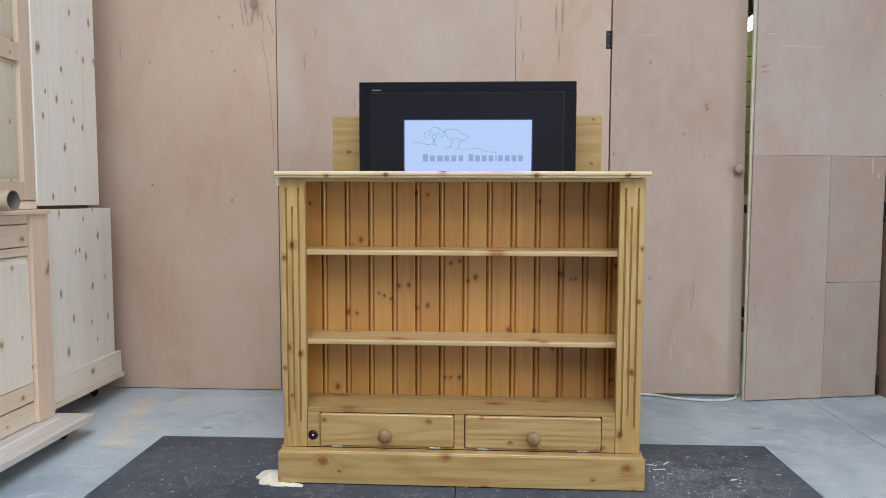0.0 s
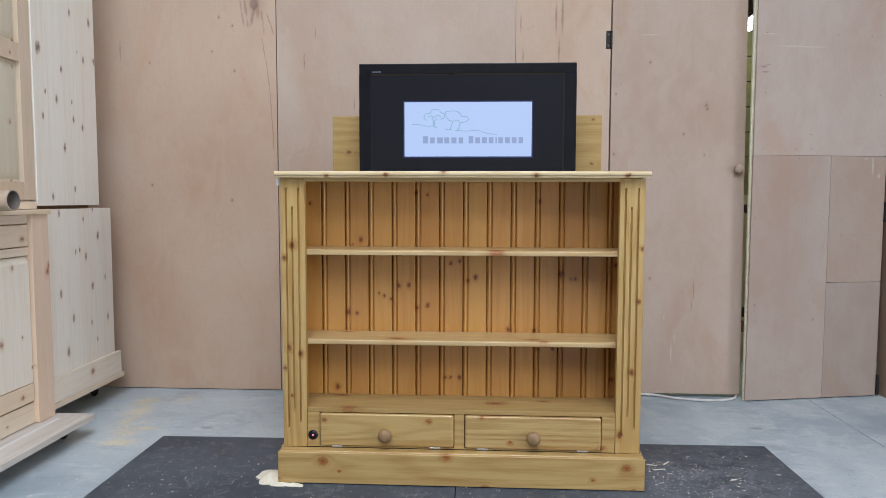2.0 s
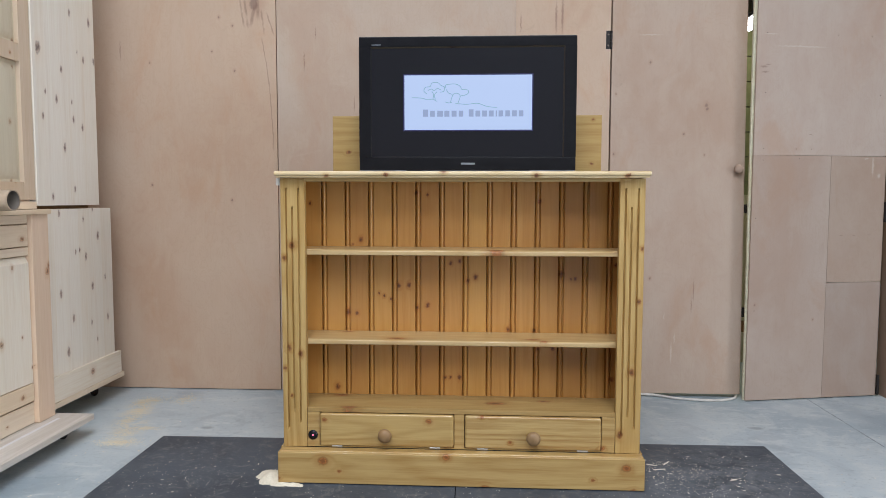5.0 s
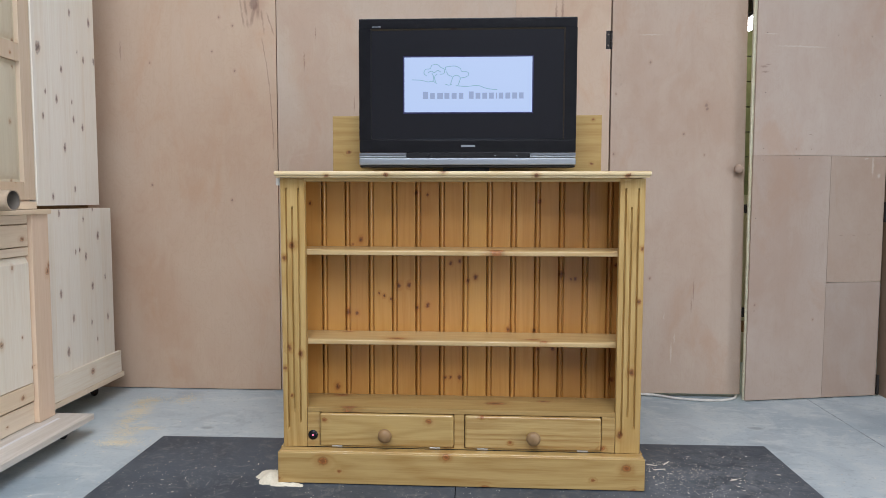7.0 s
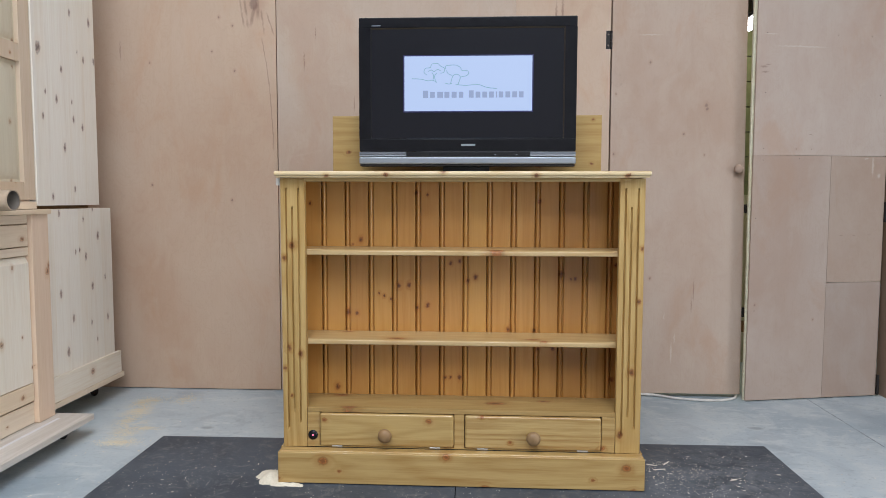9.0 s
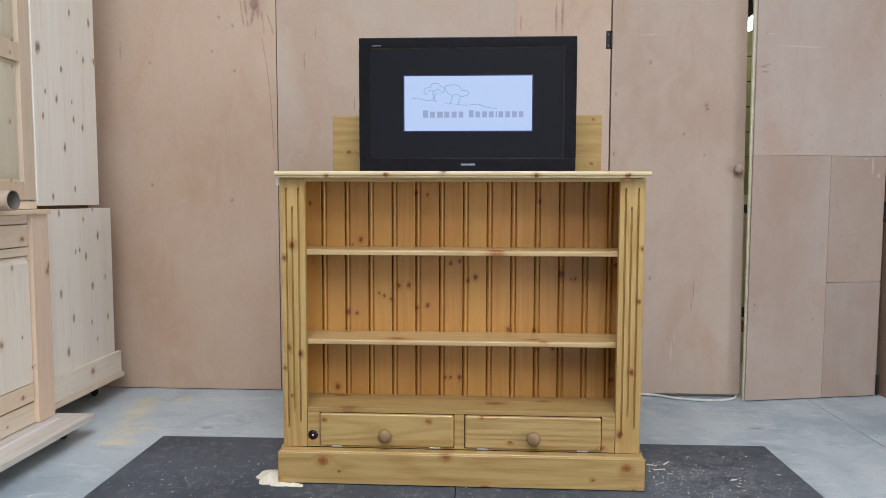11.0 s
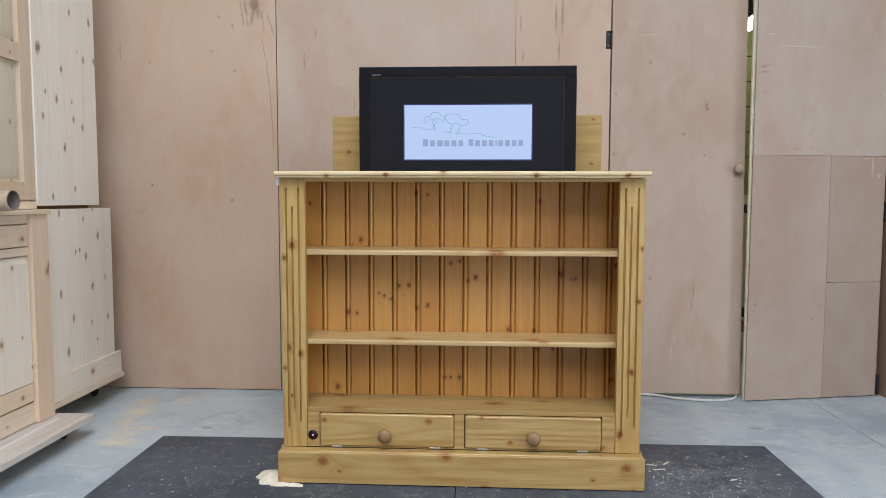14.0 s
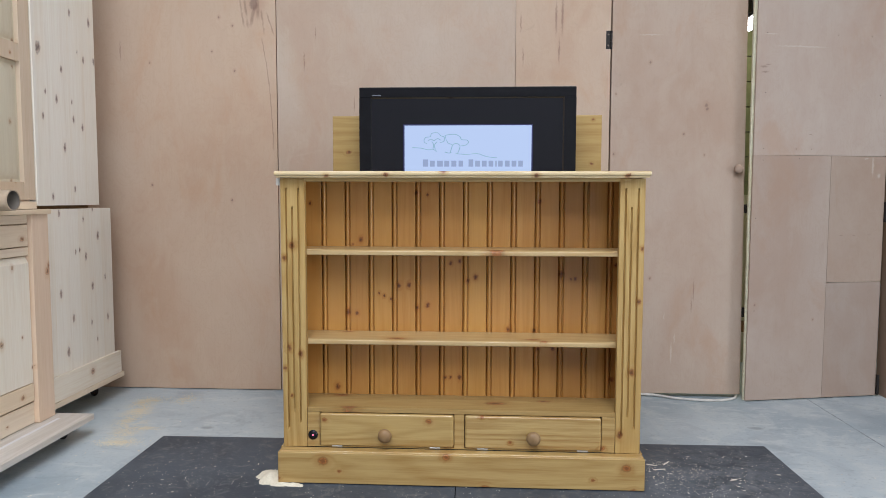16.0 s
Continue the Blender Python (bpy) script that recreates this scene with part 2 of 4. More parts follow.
def plywood(name, light, marks=(), streaks=(), seed=0.0, cracks=(), dashes=(), pale=()):
    """Pinkish plywood: soft vertical figure, patches, a few marks."""
    m, t, b = nodes_of(name, 0.62, spec=0.35)
    n = Net(t)
    p = n.obj()
    r = n.rand()
    q = n.vec("ADD", n.vec("MULTIPLY", p, (1, 1, 0.65)), (seed, seed * 2, seed))
    big = n.noise(q, 1.6, 3, 0.5, 0.6)
    mid = n.noise(q, 7.5, 4, 0.55, 0.8)
    fine = n.noise(n.vec("MULTIPLY", p, (1, 1, 0.05)), 190, 3, 0.6)
    fig = n.math("MULTIPLY_ADD", n.math("SINE", n.math("MULTIPLY", n.noise(q, 2.2, 2, 0.5, 1.0), 46.0)), 0.5, 0.5)
    col = n.mix(n.span(big, 0.35, 0.68), light, tuple(c * k for c, k in zip(light, (0.93, 0.85, 0.80))))
    col = n.mix(n.span(mid, 0.42, 0.66, 0.0, 0.45), col, tuple(c * k for c, k in zip(light, (1.05, 1.07, 1.07))))
    curl = n.noise(n.vec("ADD", q, (4.0, 0.0, 7.0)), 11, 5, 0.6, 2.2)
    col = n.mix(n.span(n.math("ABSOLUTE", n.math("SUBTRACT", curl, 0.5)), 0.035, 0.0, 0.0, 0.16), col, tuple(c * k for c, k in zip(light, (0.80, 0.70, 0.62))))
    col = n.mix(n.math("MULTIPLY", fig, 0.06), col, tuple(c * k for c, k in zip(light, (0.80, 0.70, 0.62))))
    col = n.mix(n.span(fine, 0.45, 0.8, 0.0, 0.13), col, tuple(c * k for c, k in zip(light, (0.78, 0.70, 0.66))))
    scuff = n.span(n.noise(n.vec("MULTIPLY", p, (1, 1, 3.0)), 3.4, 5, 0.7, 1.5), 0.62, 0.76, 0.0, 0.14)
    col = n.mix(scuff, col, tuple(min(0.8, c * 1.22) for c in light))
    wash = n.span(n.noise(n.vec("ADD", n.vec("MULTIPLY", p, (1, 1, 0.6)), (seed, 5.0, seed)), 2.6, 5, 0.55, 0.5), 0.48, 0.70, 0.0, 0.30)
    col = n.mix(wash, col, tuple(min(0.8, c * k) for c, k in zip(light, (1.12, 1.20, 1.26))))
    rust = n.span(n.noise(n.vec("ADD", n.vec("MULTIPLY", p, (1.2, 1, 0.5)), (1.7, seed, 9.0)), 3.4, 6, 0.66, 0.7), 0.52, 0.72, 0.0, 0.42)
    col = n.mix(rust, col, tuple(c * k for c, k in zip(light, (0.93, 0.74, 0.60))))
    dirt = n.span(n.noise(p, 9.0, 5, 0.7, 1.0), 0.64, 0.80, 0.0, 0.30)
    col = n.mix(dirt, col, tuple(c * 0.6 for c in light))
    if marks:
        d = knot_field(n, p, marks, "xz", 1.4)
        col = n.mix(n.span(d, 3.0, 0.8, 0.0, 0.25), col, (0.33, 0.18, 0.12))
        col = n.mix(n.span(d, 1.1, 0.6, 0.0, 0.65), col, (0.20, 0.125, 0.10))
    if streaks:
        d = knot_field(n, p, streaks, "xz", 15.0)
        col = n.mix(n.span(d, 1.2, 0.2, 0.0, 0.60), col, (0.20, 0.10, 0.075))
    if dashes:
        d = knot_field(n, p, dashes, "xz", 4.0, "x")
        col = n.mix(n.span(d, 1.2, 0.4, 0.0, 0.55), col, (0.20, 0.125, 0.10))
    if cracks:
        cut = t.nodes.new("ShaderNodeSeparateXYZ")
        n.put(cut.inputs[0], p)
        px, pz = cut.outputs[0], cut.outputs[2]
        jit = n.math("MULTIPLY_ADD", n.noise(p, 34, 3), 0.012, -0.006)
        for lo, hi, c0, c1, c2, wide in cracks:
            mid_x = n.math("MULTIPLY_ADD", n.math("MULTIPLY_ADD", pz, c2, c1), pz, n.math("ADD", jit, c0))
            off = n.math("ABSOLUTE", n.math("SUBTRACT", px, mid_x))
            inside = n.math("MULTIPLY", n.span(pz, lo, lo + 0.05), n.span(pz, hi, hi - 0.03))
            f = n.math("MULTIPLY", n.span(off, wide, wide * 0.3), inside)
            col = n.mix(n.math("MULTIPLY", f, n.span(n.noise(p, 25, 2), 0.25, 0.55, 0.12, 0.48)), col, (0.19, 0.105, 0.08))
    for a, c, r0, k, way in pale:
        d = knot_field(n, p, [(a, c, r0)], "xz", k, way)
        col = n.mix(n.span(d, 1.3, 0.3, 0.0, 0.30), col, (0.66, 0.62, 0.52))
    t.links.new(col, b.inputs["Base Color"])
    n.put(b.inputs["Roughness"], n.span(mid, 0.3, 0.7, 0.52, 0.70))
    n.bump(n.math("ADD", fine, n.math("MULTIPLY", mid, 2.0)), 0.2, 0.0008, b)
    return m


PLY = (0.54, 0.402, 0.297)
ply_a = plywood("plywood_rosy", PLY, [(-1.066, 1.955, 0.0230), (-1.245, 1.894, 0.0048), (-1.177, 1.851, 0.0048), (-1.170, 1.629, 0.0048), (-1.605, 1.672, 0.0036), (-0.562, 1.455, 0.0036), (-1.284, 1.725, 0.0036), (-1.609, 1.058, 0.0048), (-1.195, 0.981, 0.0048)], [(-1.756, 1.735, 0.0036), (0.432, 1.877, 0.006), (0.462, 1.890, 0.0072), (0.448, 1.714, 0.0048), (0.260, 1.852, 0.0036), (0.272, 1.689, 0.0036)], cracks=[(1.220, 1.800, -1.2129, 0.3863, -0.1580, 0.0036), (1.823, 1.993, -0.8942, -0.1105, 0.0000, 0.0080), (1.831, 1.965, -1.5456, 0.2493, 0.0000, 0.0120), (1.794, 1.937, -0.7961, -0.1208, 0.0000, 0.0060), (1.786, 1.923, -0.3992, -0.3148, 0.0000, 0.0050), (1.831, 1.994, -0.8421, -0.1487, 0.0000, 0.0060), (1.870, 2.020, -0.9394, -0.0556, 0.0000, 0.0120)])
ply_b = plywood("plywood_pale", (0.515, 0.41, 0.325), seed=3.1, streaks=[(-0.565, 1.463, 0.0029), (-0.816, 1.675, 0.0036), (-0.757, 1.813, 0.0024)])
ply_d = plywood("plywood_door", (0.462, 0.353, 0.276), [(1.164, 1.448, 0.0072), (1.169, 1.431, 0.006), (0.890, 1.656, 0.0048), (1.059, 1.309, 0.0048), (0.722, 1.213, 0.0048), (1.160, 1.207, 0.0036), (0.912, 0.598, 0.0048), (0.727, 1.505, 0.0036)], [(1.127, 0.538, 0.0039), (1.118, 0.467, 0.0031)], seed=7.7,
                pale=[(1.024, 0.223, 0.0050, 11.0, "z"), (1.039, 0.295, 0.0030, 9.0, "z"), (0.884, 1.788, 0.0030, 20.0, "x"), (0.986, 0.409, 0.0025, 8.0, "z")])
ply_e = plywood("plywood_door_grey", (0.452, 0.360, 0.298), [(0.345, 0.399, 0.004), (0.033, 0.479, 0.004), (0.22, 1.235, 0.003)], seed=5.2,
                dashes=[(0.039, 1.622, 0.0052), (0.043, 1.596, 0.0048), (0.060, 1.632, 0.0035), (0.295, 1.304, 0.0030)], pale=[(0.235, 1.721, 0.0036, 36.0, "x"), (0.07, 1.775, 0.003, 12.0, "x")])
ply_f = plywood("plywood_patch", (0.378, 0.284, 0.221), seed=1.9, dashes=[(0.55, 0.815, 0.0025), (0.48, 0.815, 0.0025), (0.63, 0.817, 0.0025)],
                pale=[(0.637, 1.155, 0.0065, 8.0, "z"), (0.671, 1.108, 0.009, 1.3, "z"), (0.60, 1.192, 0.004, 3.0, "x")])
# lower sheets: browner wood, plus light falling off towards the floor coloured in
ply_h = plywood("plywood_door_low_shaded", (0.402, 0.312, 0.253), [(0.345, 0.399, 0.004), (0.033, 0.479, 0.004)], seed=6.1)
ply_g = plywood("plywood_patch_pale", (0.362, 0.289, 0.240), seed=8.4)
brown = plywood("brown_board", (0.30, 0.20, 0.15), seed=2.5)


def plain(name, colour, rough=0.5, metal=0.0, vary=0.12, scale=20.0, spec=0.5):
    m, t, b = nodes_of(name, rough, metal, spec)
    n = Net(t)
    p = n.obj()
    v = n.noise(p, scale, 4, 0.6)
    t.links.new(n.mix(n.span(v, 0.3, 0.7), tuple(c * (1 - vary) for c in colour), tuple(c * (1 + vary) for c in colour)), b.inputs["Base Color"])
    n.put(b.inputs["Roughness"], n.span(n.noise(p, scale * 3, 2), 0.3, 0.7, max(0.02, rough - 0.06), rough + 0.06))
    return m


def glow(name, colour, strength, dark=(0.02, 0.02, 0.02)):
    m, t, b = nodes_of(name, 0.3)
    b.inputs["Base Color"].default_value = (*dark, 1)
    b.inputs["Emission Color"].default_value = (*colour, 1)
    b.inputs["Emission Strength"].default_value = strength
    return m


def concrete():
    m, t, b = nodes_of("painted_concrete", 0.5)
    n = Net(t)
    p = n.obj()
    big = n.noise(p, 1.1, 4, 0.55, 0.5)
    mid = n.noise(n.vec("MULTIPLY", p, (1, 0.6, 1)), 5.5, 6, 0.65, 0.8)
    fine = n.noise(p, 60, 4, 0.7)
    col = n.mix(n.span(big, 0.36, 0.64), (0.335, 0.398, 0.432), (0.455, 0.512, 0.532))
    col = n.mix(n.span(mid, 0.48, 0.62, 0.0, 0.6), col, (0.53, 0.565, 0.56))
    col = n.mix(n.span(mid, 0.47, 0.35, 0.0, 0.42), col, (0.27, 0.325, 0.358))
    col = n.mix(n.span(n.noise(n.vec("MULTIPLY", p, (0.5, 1.6, 1)), 9, 5, 0.7, 1.2), 0.56, 0.66, 0.0, 0.42), col, (0.58, 0.605, 0.595))
    col = n.mix(n.span(fine, 0.55, 0.72, 0.0, 0.50), col, (0.22, 0.245, 0.26))
    drag = n.noise(n.vec("MULTIPLY", p, (0.8, 1.9, 1)), 7, 6, 0.68, 0.6)
    col = n.mix(n.span(drag, 0.54, 0.66, 0.0, 0.40), col, (0.60, 0.62, 0.60))
    col = n.mix(n.span(drag, 0.44, 0.34, 0.0, 0.34), col, (0.25, 0.30, 0.335))
    stain = knot_field(n, p, [(-1.109, 0.524, 0.018), (1.27, 0.66, 0.02), (1.9, 0.2, 0.03)], "xy", 1.6, "x")
    col = n.mix(n.span(stain, 1.3, 0.5, 0.0, 0.42), col, (0.15, 0.165, 0.18))
    # dusting of saw dust in drifts left of the mat
    cut = t.nodes.new("ShaderNodeSeparateXYZ")
    n.put(cut.inputs[0], p)
    across = n.math("MULTIPLY", n.math("MULTIPLY_ADD", cut.outputs[1], 0.30, n.math("ADD", cut.outputs[0], 1.300)), 11.0)
    along = n.math("MULTIPLY_ADD", cut.outputs[1], 2.6, -1.60)
    dx = n.math("SQRT", n.math("ADD", n.math("MULTIPLY", across, across), n.math("MULTIPLY", along, along)))
    dust = n.math("MULTIPLY", n.span(dx, 1.25, 0.2), n.span(n.noise(p, 13, 5, 0.7, 0.6), 0.40, 0.56))
    col = n.mix(n.math("MULTIPLY", dust, 0.8), col, (0.64, 0.585, 0.46))
    t.links.new(col, b.inputs["Base Color"])
    n.put(b.inputs["Roughness"], n.span(mid, 0.3, 0.7, 0.32, 0.58))
    n.bump(n.math("MULTIPLY_ADD", mid, 1.5, fine), 0.25, 0.0012, b)
    return m


def rubber():
    m, t, b = nodes_of("black_rubber", 0.55, spec=0.5)
    n = Net(t)
    p = n.obj()
    big = n.noise(p, 2.3, 5, 0.6, 0.5)
    fine = n.noise(p, 160, 3, 0.7)
    col = n.mix(n.span(big, 0.35, 0.65), (0.036, 0.048, 0.064), (0.066, 0.082, 0.102))
    col = n.mix(n.span(fine, 0.55, 0.72, 0.0, 0.5), col, (0.11, 0.11, 0.108))
    col = n.mix(n.span(n.noise(p, 22, 5, 0.75, 1.0), 0.50, 0.70, 0.0, 0.55), col, (0.20, 0.20, 0.19))
    # pale patch on the right: dust, together with the rubber's sheen as colour
    dust_sheen = n.math("MULTIPLY", n.span(n.vec("LENGTH", n.vec("MULTIPLY_ADD", p, (1.9, 1.7, 0), (-1.75, 0.1, 0))), 1.1, 0.1), n.span(n.noise(p, 12, 6, 0.75, 0.8), 0.35, 0.68))
    col = n.mix(n.math("MULTIPLY", dust_sheen, 0.5), col, (0.235, 0.25, 0.265))
    t.links.new(col, b.inputs["Base Color"])
    n.bump(fine, 0.4, 0.0012, b)
    return m


floor_mat, mat_rubber = concrete(), rubber()
flake = wood("pale_shaving", (0.74, 0.71, 0.64), (0.60, 0.55, 0.47), "x", rough=0.8)
dust_flake = wood("yellow_dust", (0.78, 0.71, 0.55), (0.68, 0.58, 0.42), "x", rough=0.9)
heap = plain("saw_dust", (0.72, 0.66, 0.52), 0.95, vary=0.13, scale=210)
black_gloss = plain("glossy_black_plastic", (0.009, 0.009, 0.011), 0.2, vary=0.1, spec=0.22)
rim_gloss = plain("polished_black", (0.012, 0.012, 0.014), 0.08, vary=0.1)
black_matt = plain("matt_black_metal", (0.014, 0.014, 0.015), 0.55, vary=0.2)
silver = plain("brushed_silver", (0.33, 0.36, 0.40), 0.40, 0.7, vary=0.03, scale=1.5)
silver_dark = plain("dark_silver", (0.19, 0.205, 0.235), 0.42, 0.7, vary=0.03, scale=1.5)
steel = plain("bright_steel", (0.52, 0.52, 0.50), 0.4, 0.8)
iron = plain("black_iron", (0.022, 0.018, 0.016), 0.6, 0.3, vary=0.4, scale=90)
screw_dull = plain("dull_screw", (0.16, 0.12, 0.10), 0.6, 0.3)
white_plastic = plain("white_plastic", (0.62, 0.61, 0.60), 0.4, vary=0.04)
cable_white = plain("dusty_white_rubber", (0.60, 0.57, 0.52), 0.6)
card = plain("brown_card", (0.42, 0.33, 0.24), 0.8, vary=0.15, scale=14)
card_in = plain("card_inside", (0.20, 0.17, 0.14), 0.9)
rack_green = plain("green_painted_board", (0.20, 0.21, 0.10), 0.6, vary=0.2, scale=8)
store_wall = plain("olive_wall", (0.24, 0.22, 0.13), 0.9, vary=0.15, scale=3)
blockwork = plain("grey_painted_block", (0.38, 0.375, 0.365), 0.8, vary=0.06, scale=3)
roofing = plain("grey_roof_sheet", (0.50, 0.50, 0.50), 0.7, vary=0.06, scale=2)
dolly_board = wood("worn_board", (0.58, 0.54, 0.49), (0.44, 0.385, 0.325), "y", rough=0.75, contrast=1.2)
seam_black = plain("seam_shade", (0.018, 0.018, 0.02), 0.95, vary=0.3, scale=60, spec=0.1)
# brown for gaps, their shade held in the colour; also on one latch plate
gap_brown = plain("dark_gap_brown", (0.17, 0.085, 0.028), 0.6, vary=0.2)
joint_mat = plain("dark_joint", (0.36, 0.395, 0.415), 0.8, vary=0.3, scale=40)
screen_black = nodes_of("lcd_black", 0.22, spec=0.2)[0]
screen_black.node_tree.nodes["Principled BSDF"].inputs["Base Color"].default_value = (0.012, 0.012, 0.015, 1)
screen_black.node_tree.nodes["Principled BSDF"].inputs["Emission Color"].default_value = (0.5, 0.55, 0.8, 1)
screen_black.node_tree.nodes["Principled BSDF"].inputs["Emission Strength"].default_value = 0.002
picture_white = glow("lit_picture", (0.54, 0.69, 1.03), 0.98)
picture_grey = glow("lit_lettering", (0.36, 0.46, 0.73), 0.88)
picture_green = glow("lit_line_art", (0.28, 0.52, 0.68), 0.9)
picture_blue = glow("lit_picture_border", (0.012, 0.018, 0.17), 0.7)
led_red = glow("red_light", (1.0, 0.10, 0.20), 4.0)
tube_light = glow("fluorescent_tube", (1.0, 1.0, 0.97), 9.0)


# ---- mesh helpers ----
def slab(x0, x1, y0, y1, z0, z1, b=0.002, seg=2):
    bm = bmesh.new()
    bmesh.ops.create_cube(bm, size=1.0)
    for v in bm.verts:
        v.co = Vector((x0 if v.co.x < 0 else x1, y0 if v.co.y < 0 else y1, z0 if v.co.z < 0 else z1))
    if b:
        bmesh.ops.bevel(bm, geom=bm.edges[:], offset=b, segments=seg, profile=0.6, affect="EDGES")
    return bm


def join(*bms):
    out = bms[0]
    for other in bms[1:]:
        me = bpy.data.meshes.new("tmp")
        other.to_mesh(me)
        out.from_mesh(me)
        bpy.data.meshes.remove(me)
        other.free()
    return out


def lathe(profile, steps=32, m=Matrix()):
    """Turned body: profile of (radius, height) about z, then moved by m."""
    bm = bmesh.new()
    rings = []
    for r, h in profile:
        if r < 1e-6:
            rings.append([bm.verts.new((0, 0, h))])
        else:
            rings.append([bm.verts.new((r * math.cos(2 * math.pi * i / steps), r * math.sin(2 * math.pi * i / steps), h)) for i in range(steps)])
    for a, c in zip(rings, rings[1:]):
        for i in range(steps):
            j = (i + 1) % steps
            quad = [a[i % len(a)], a[j % len(a)], c[j % len(c)], c[i % len(c)]]
            quad = list(dict.fromkeys(quad))
            if len(quad) > 2:
                bm.faces.new(quad)
    bmesh.ops.recalc_face_normals(bm, faces=bm.faces[:])
    bm.transform(m)
    return bm


def smooth(me, angle=35):
    """Smooth shading with normals weighted by area, so that broad faces stay flat between eased edges."""
    for f in me.polygons:
        f.use_smooth = True
    around = {}
    for f in me.polygons:
        for v in f.vertices:
            around.setdefault(v, []).append((f.normal.copy(), f.area))
    limit = math.cos(radians(angle + 12))
    normals = []
    for f in me.polygons:
        for v in f.vertices:
            total = Vector((0, 0, 0))
            for nn, area_of in around[v]:
                if nn.dot(f.normal) > limit:
                    total += nn * area_of
            normals.append(total.normalized() if total.length > 1e-12 else f.normal.copy())
    me.normals_split_custom_set(normals)


def mesh(name, bm, material, soft=True):
    me = bpy.data.meshes.new(name)
    bm.to_mesh(me)
    bm.free()
    me.materials.append(material)
    if soft:
        smooth(me)
    return me


def part(name, bm, material, parent, label=""):
    ob = new(name, mesh(name, bm, material))
    ob.parent = parent
    return tagged(ob, label)


def thing(name, label, category, group="", kind="", at=(0, 0, 0)):
    ob = new(name)
    ob.empty_display_size = 0.1
    ob.location = at
    return tagged(ob, label, category, group, kind)


def solid(name, bm, material, label, category, kind="", group=""):
    return tagged(new(name, mesh(name, bm, material)), label, category, group, kind)


def tube_along(points, radius, steps=8):
    """A round rod along a smoothed line."""
    pts = [Vector(q) for q in points]
    fine = []
    for i in range(len(pts) - 1):
        p0, p1, p2, p3 = pts[max(i - 1, 0)], pts[i], pts[i + 1], pts[min(i + 2, len(pts) - 1)]
        for k in range(8):
            u = k / 8
            fine.append(0.5 * ((2 * p1) + (p2 - p0) * u + (2 * p0 - 5 * p1 + 4 * p2 - p3) * u * u + (3 * p1 - p0 - 3 * p2 + p3) * u ** 3))
    fine.append(pts[-1])
    bm = bmesh.new()
    rings = []
    for i, c in enumerate(fine):
        d = (fine[min(i + 1, len(fine) - 1)] - fine[max(i - 1, 0)]).normalized()
        up = Vector((0, 0, 1)) if abs(d.z) < 0.9 else Vector((0, 1, 0))
        a = d.cross(up).normalized()
        e = a.cross(d)
        rings.append([bm.verts.new(c + radius * (math.cos(2 * math.pi * k / steps) * a + math.sin(2 * math.pi * k / steps) * e)) for k in range(steps)])
    for r0, r1 in zip(rings, rings[1:]):
        for k in range(steps):
            bm.faces.new((r0[k], r0[(k + 1) % steps], r1[(k + 1) % steps], r1[k]))
    bm.faces.new(rings[0][::-1])
    bm.faces.new(rings[-1])
    bmesh.ops.recalc_face_normals(bm, faces=bm.faces[:])
    return bm


# ---- the workshop ----
def build_shell():
    solid("floor", slab(-5, 6, -9, 6, -0.12, 0, 0), floor_mat, "blue-grey painted concrete workshop floor with saw dust", "floor", "structure")
    solid("wall_south", slab(-5.15, 6.15, -9.15, -9, 0, 4.7, 0), blockwork, "grey painted blockwork wall of the workshop", "wall", "structure")
    solid("wall_west", slab(-5.15, -5, -9, 6, 0, 4.7, 0), blockwork, "grey painted blockwork wall of the workshop", "wall", "structure")
    # east wall with an opening for the loading door
    east = join(slab(6, 6.15, -9, -5.7, 0, 4.7, 0), slab(6, 6.15, -2.7, 6, 0, 4.7, 0), slab(6, 6.15, -5.7, -2.7, 3.1, 4.7, 0))
    solid("wall_east", east, blockwork, "grey painted blockwork wall with a loading opening", "wall", "structure")
    solid("wall_store", slab(-5, 6, 6, 6.15, 0, 4.7, 0), store_wall, "dim olive wall of the store room", "wall", "structure")
    roof = []
    xs, ys = (-5.15, -1.95, -0.85, 1.15, 2.85, 6.15), (-9.15, -6.65, -4.15, -3.95, -1.45, 6.15)
    for i in range(5):
        for j in range(5):
            if (i, j) in ((2, 1), (3, 1), (1, 3), (2, 3)):
                continue
            roof.append(slab(xs[i], xs[i + 1], ys[j], ys[j + 1], 4.7, 4.8, 0))
    solid("ceiling", join(*roof), roofing, "grey sheet roof with two roof light openings", "ceiling", "structure")
    solid("floor_joint", slab(1.6955, 1.6990, -1.2, 1.16, -0.02, 0.0015, 0), joint_mat, "dark joint line in the concrete floor", "floor joint", "structure")
    


def build_wall():
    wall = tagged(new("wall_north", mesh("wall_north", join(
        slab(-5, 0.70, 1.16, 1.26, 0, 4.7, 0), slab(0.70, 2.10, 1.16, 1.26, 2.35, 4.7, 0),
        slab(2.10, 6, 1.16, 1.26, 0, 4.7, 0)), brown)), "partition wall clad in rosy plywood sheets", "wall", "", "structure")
    for x0, x1, y, m in ((-4.6, -3.400, 1.118, ply_a), (-3.396, -2.178, 1.118, ply_b), (-2.174, -0.957, 1.118, ply_a), (-0.954, 0.2345, 1.124, ply_b), (0.236, 0.698, 1.132, ply_a)):
        part("plywood_sheet", slab(x0, x1, y, 1.159, 0.004, 2.44, 0.0012), m, wall)
    # dark brown carries the shade on this sheet
    part("plywood_sheet", slab(2.11, 3.3, 1.215, 1.233, 0.008, 2.44, 0.0012), brown, wall, "plywood sheet beside the door, its shade in the brown colour")


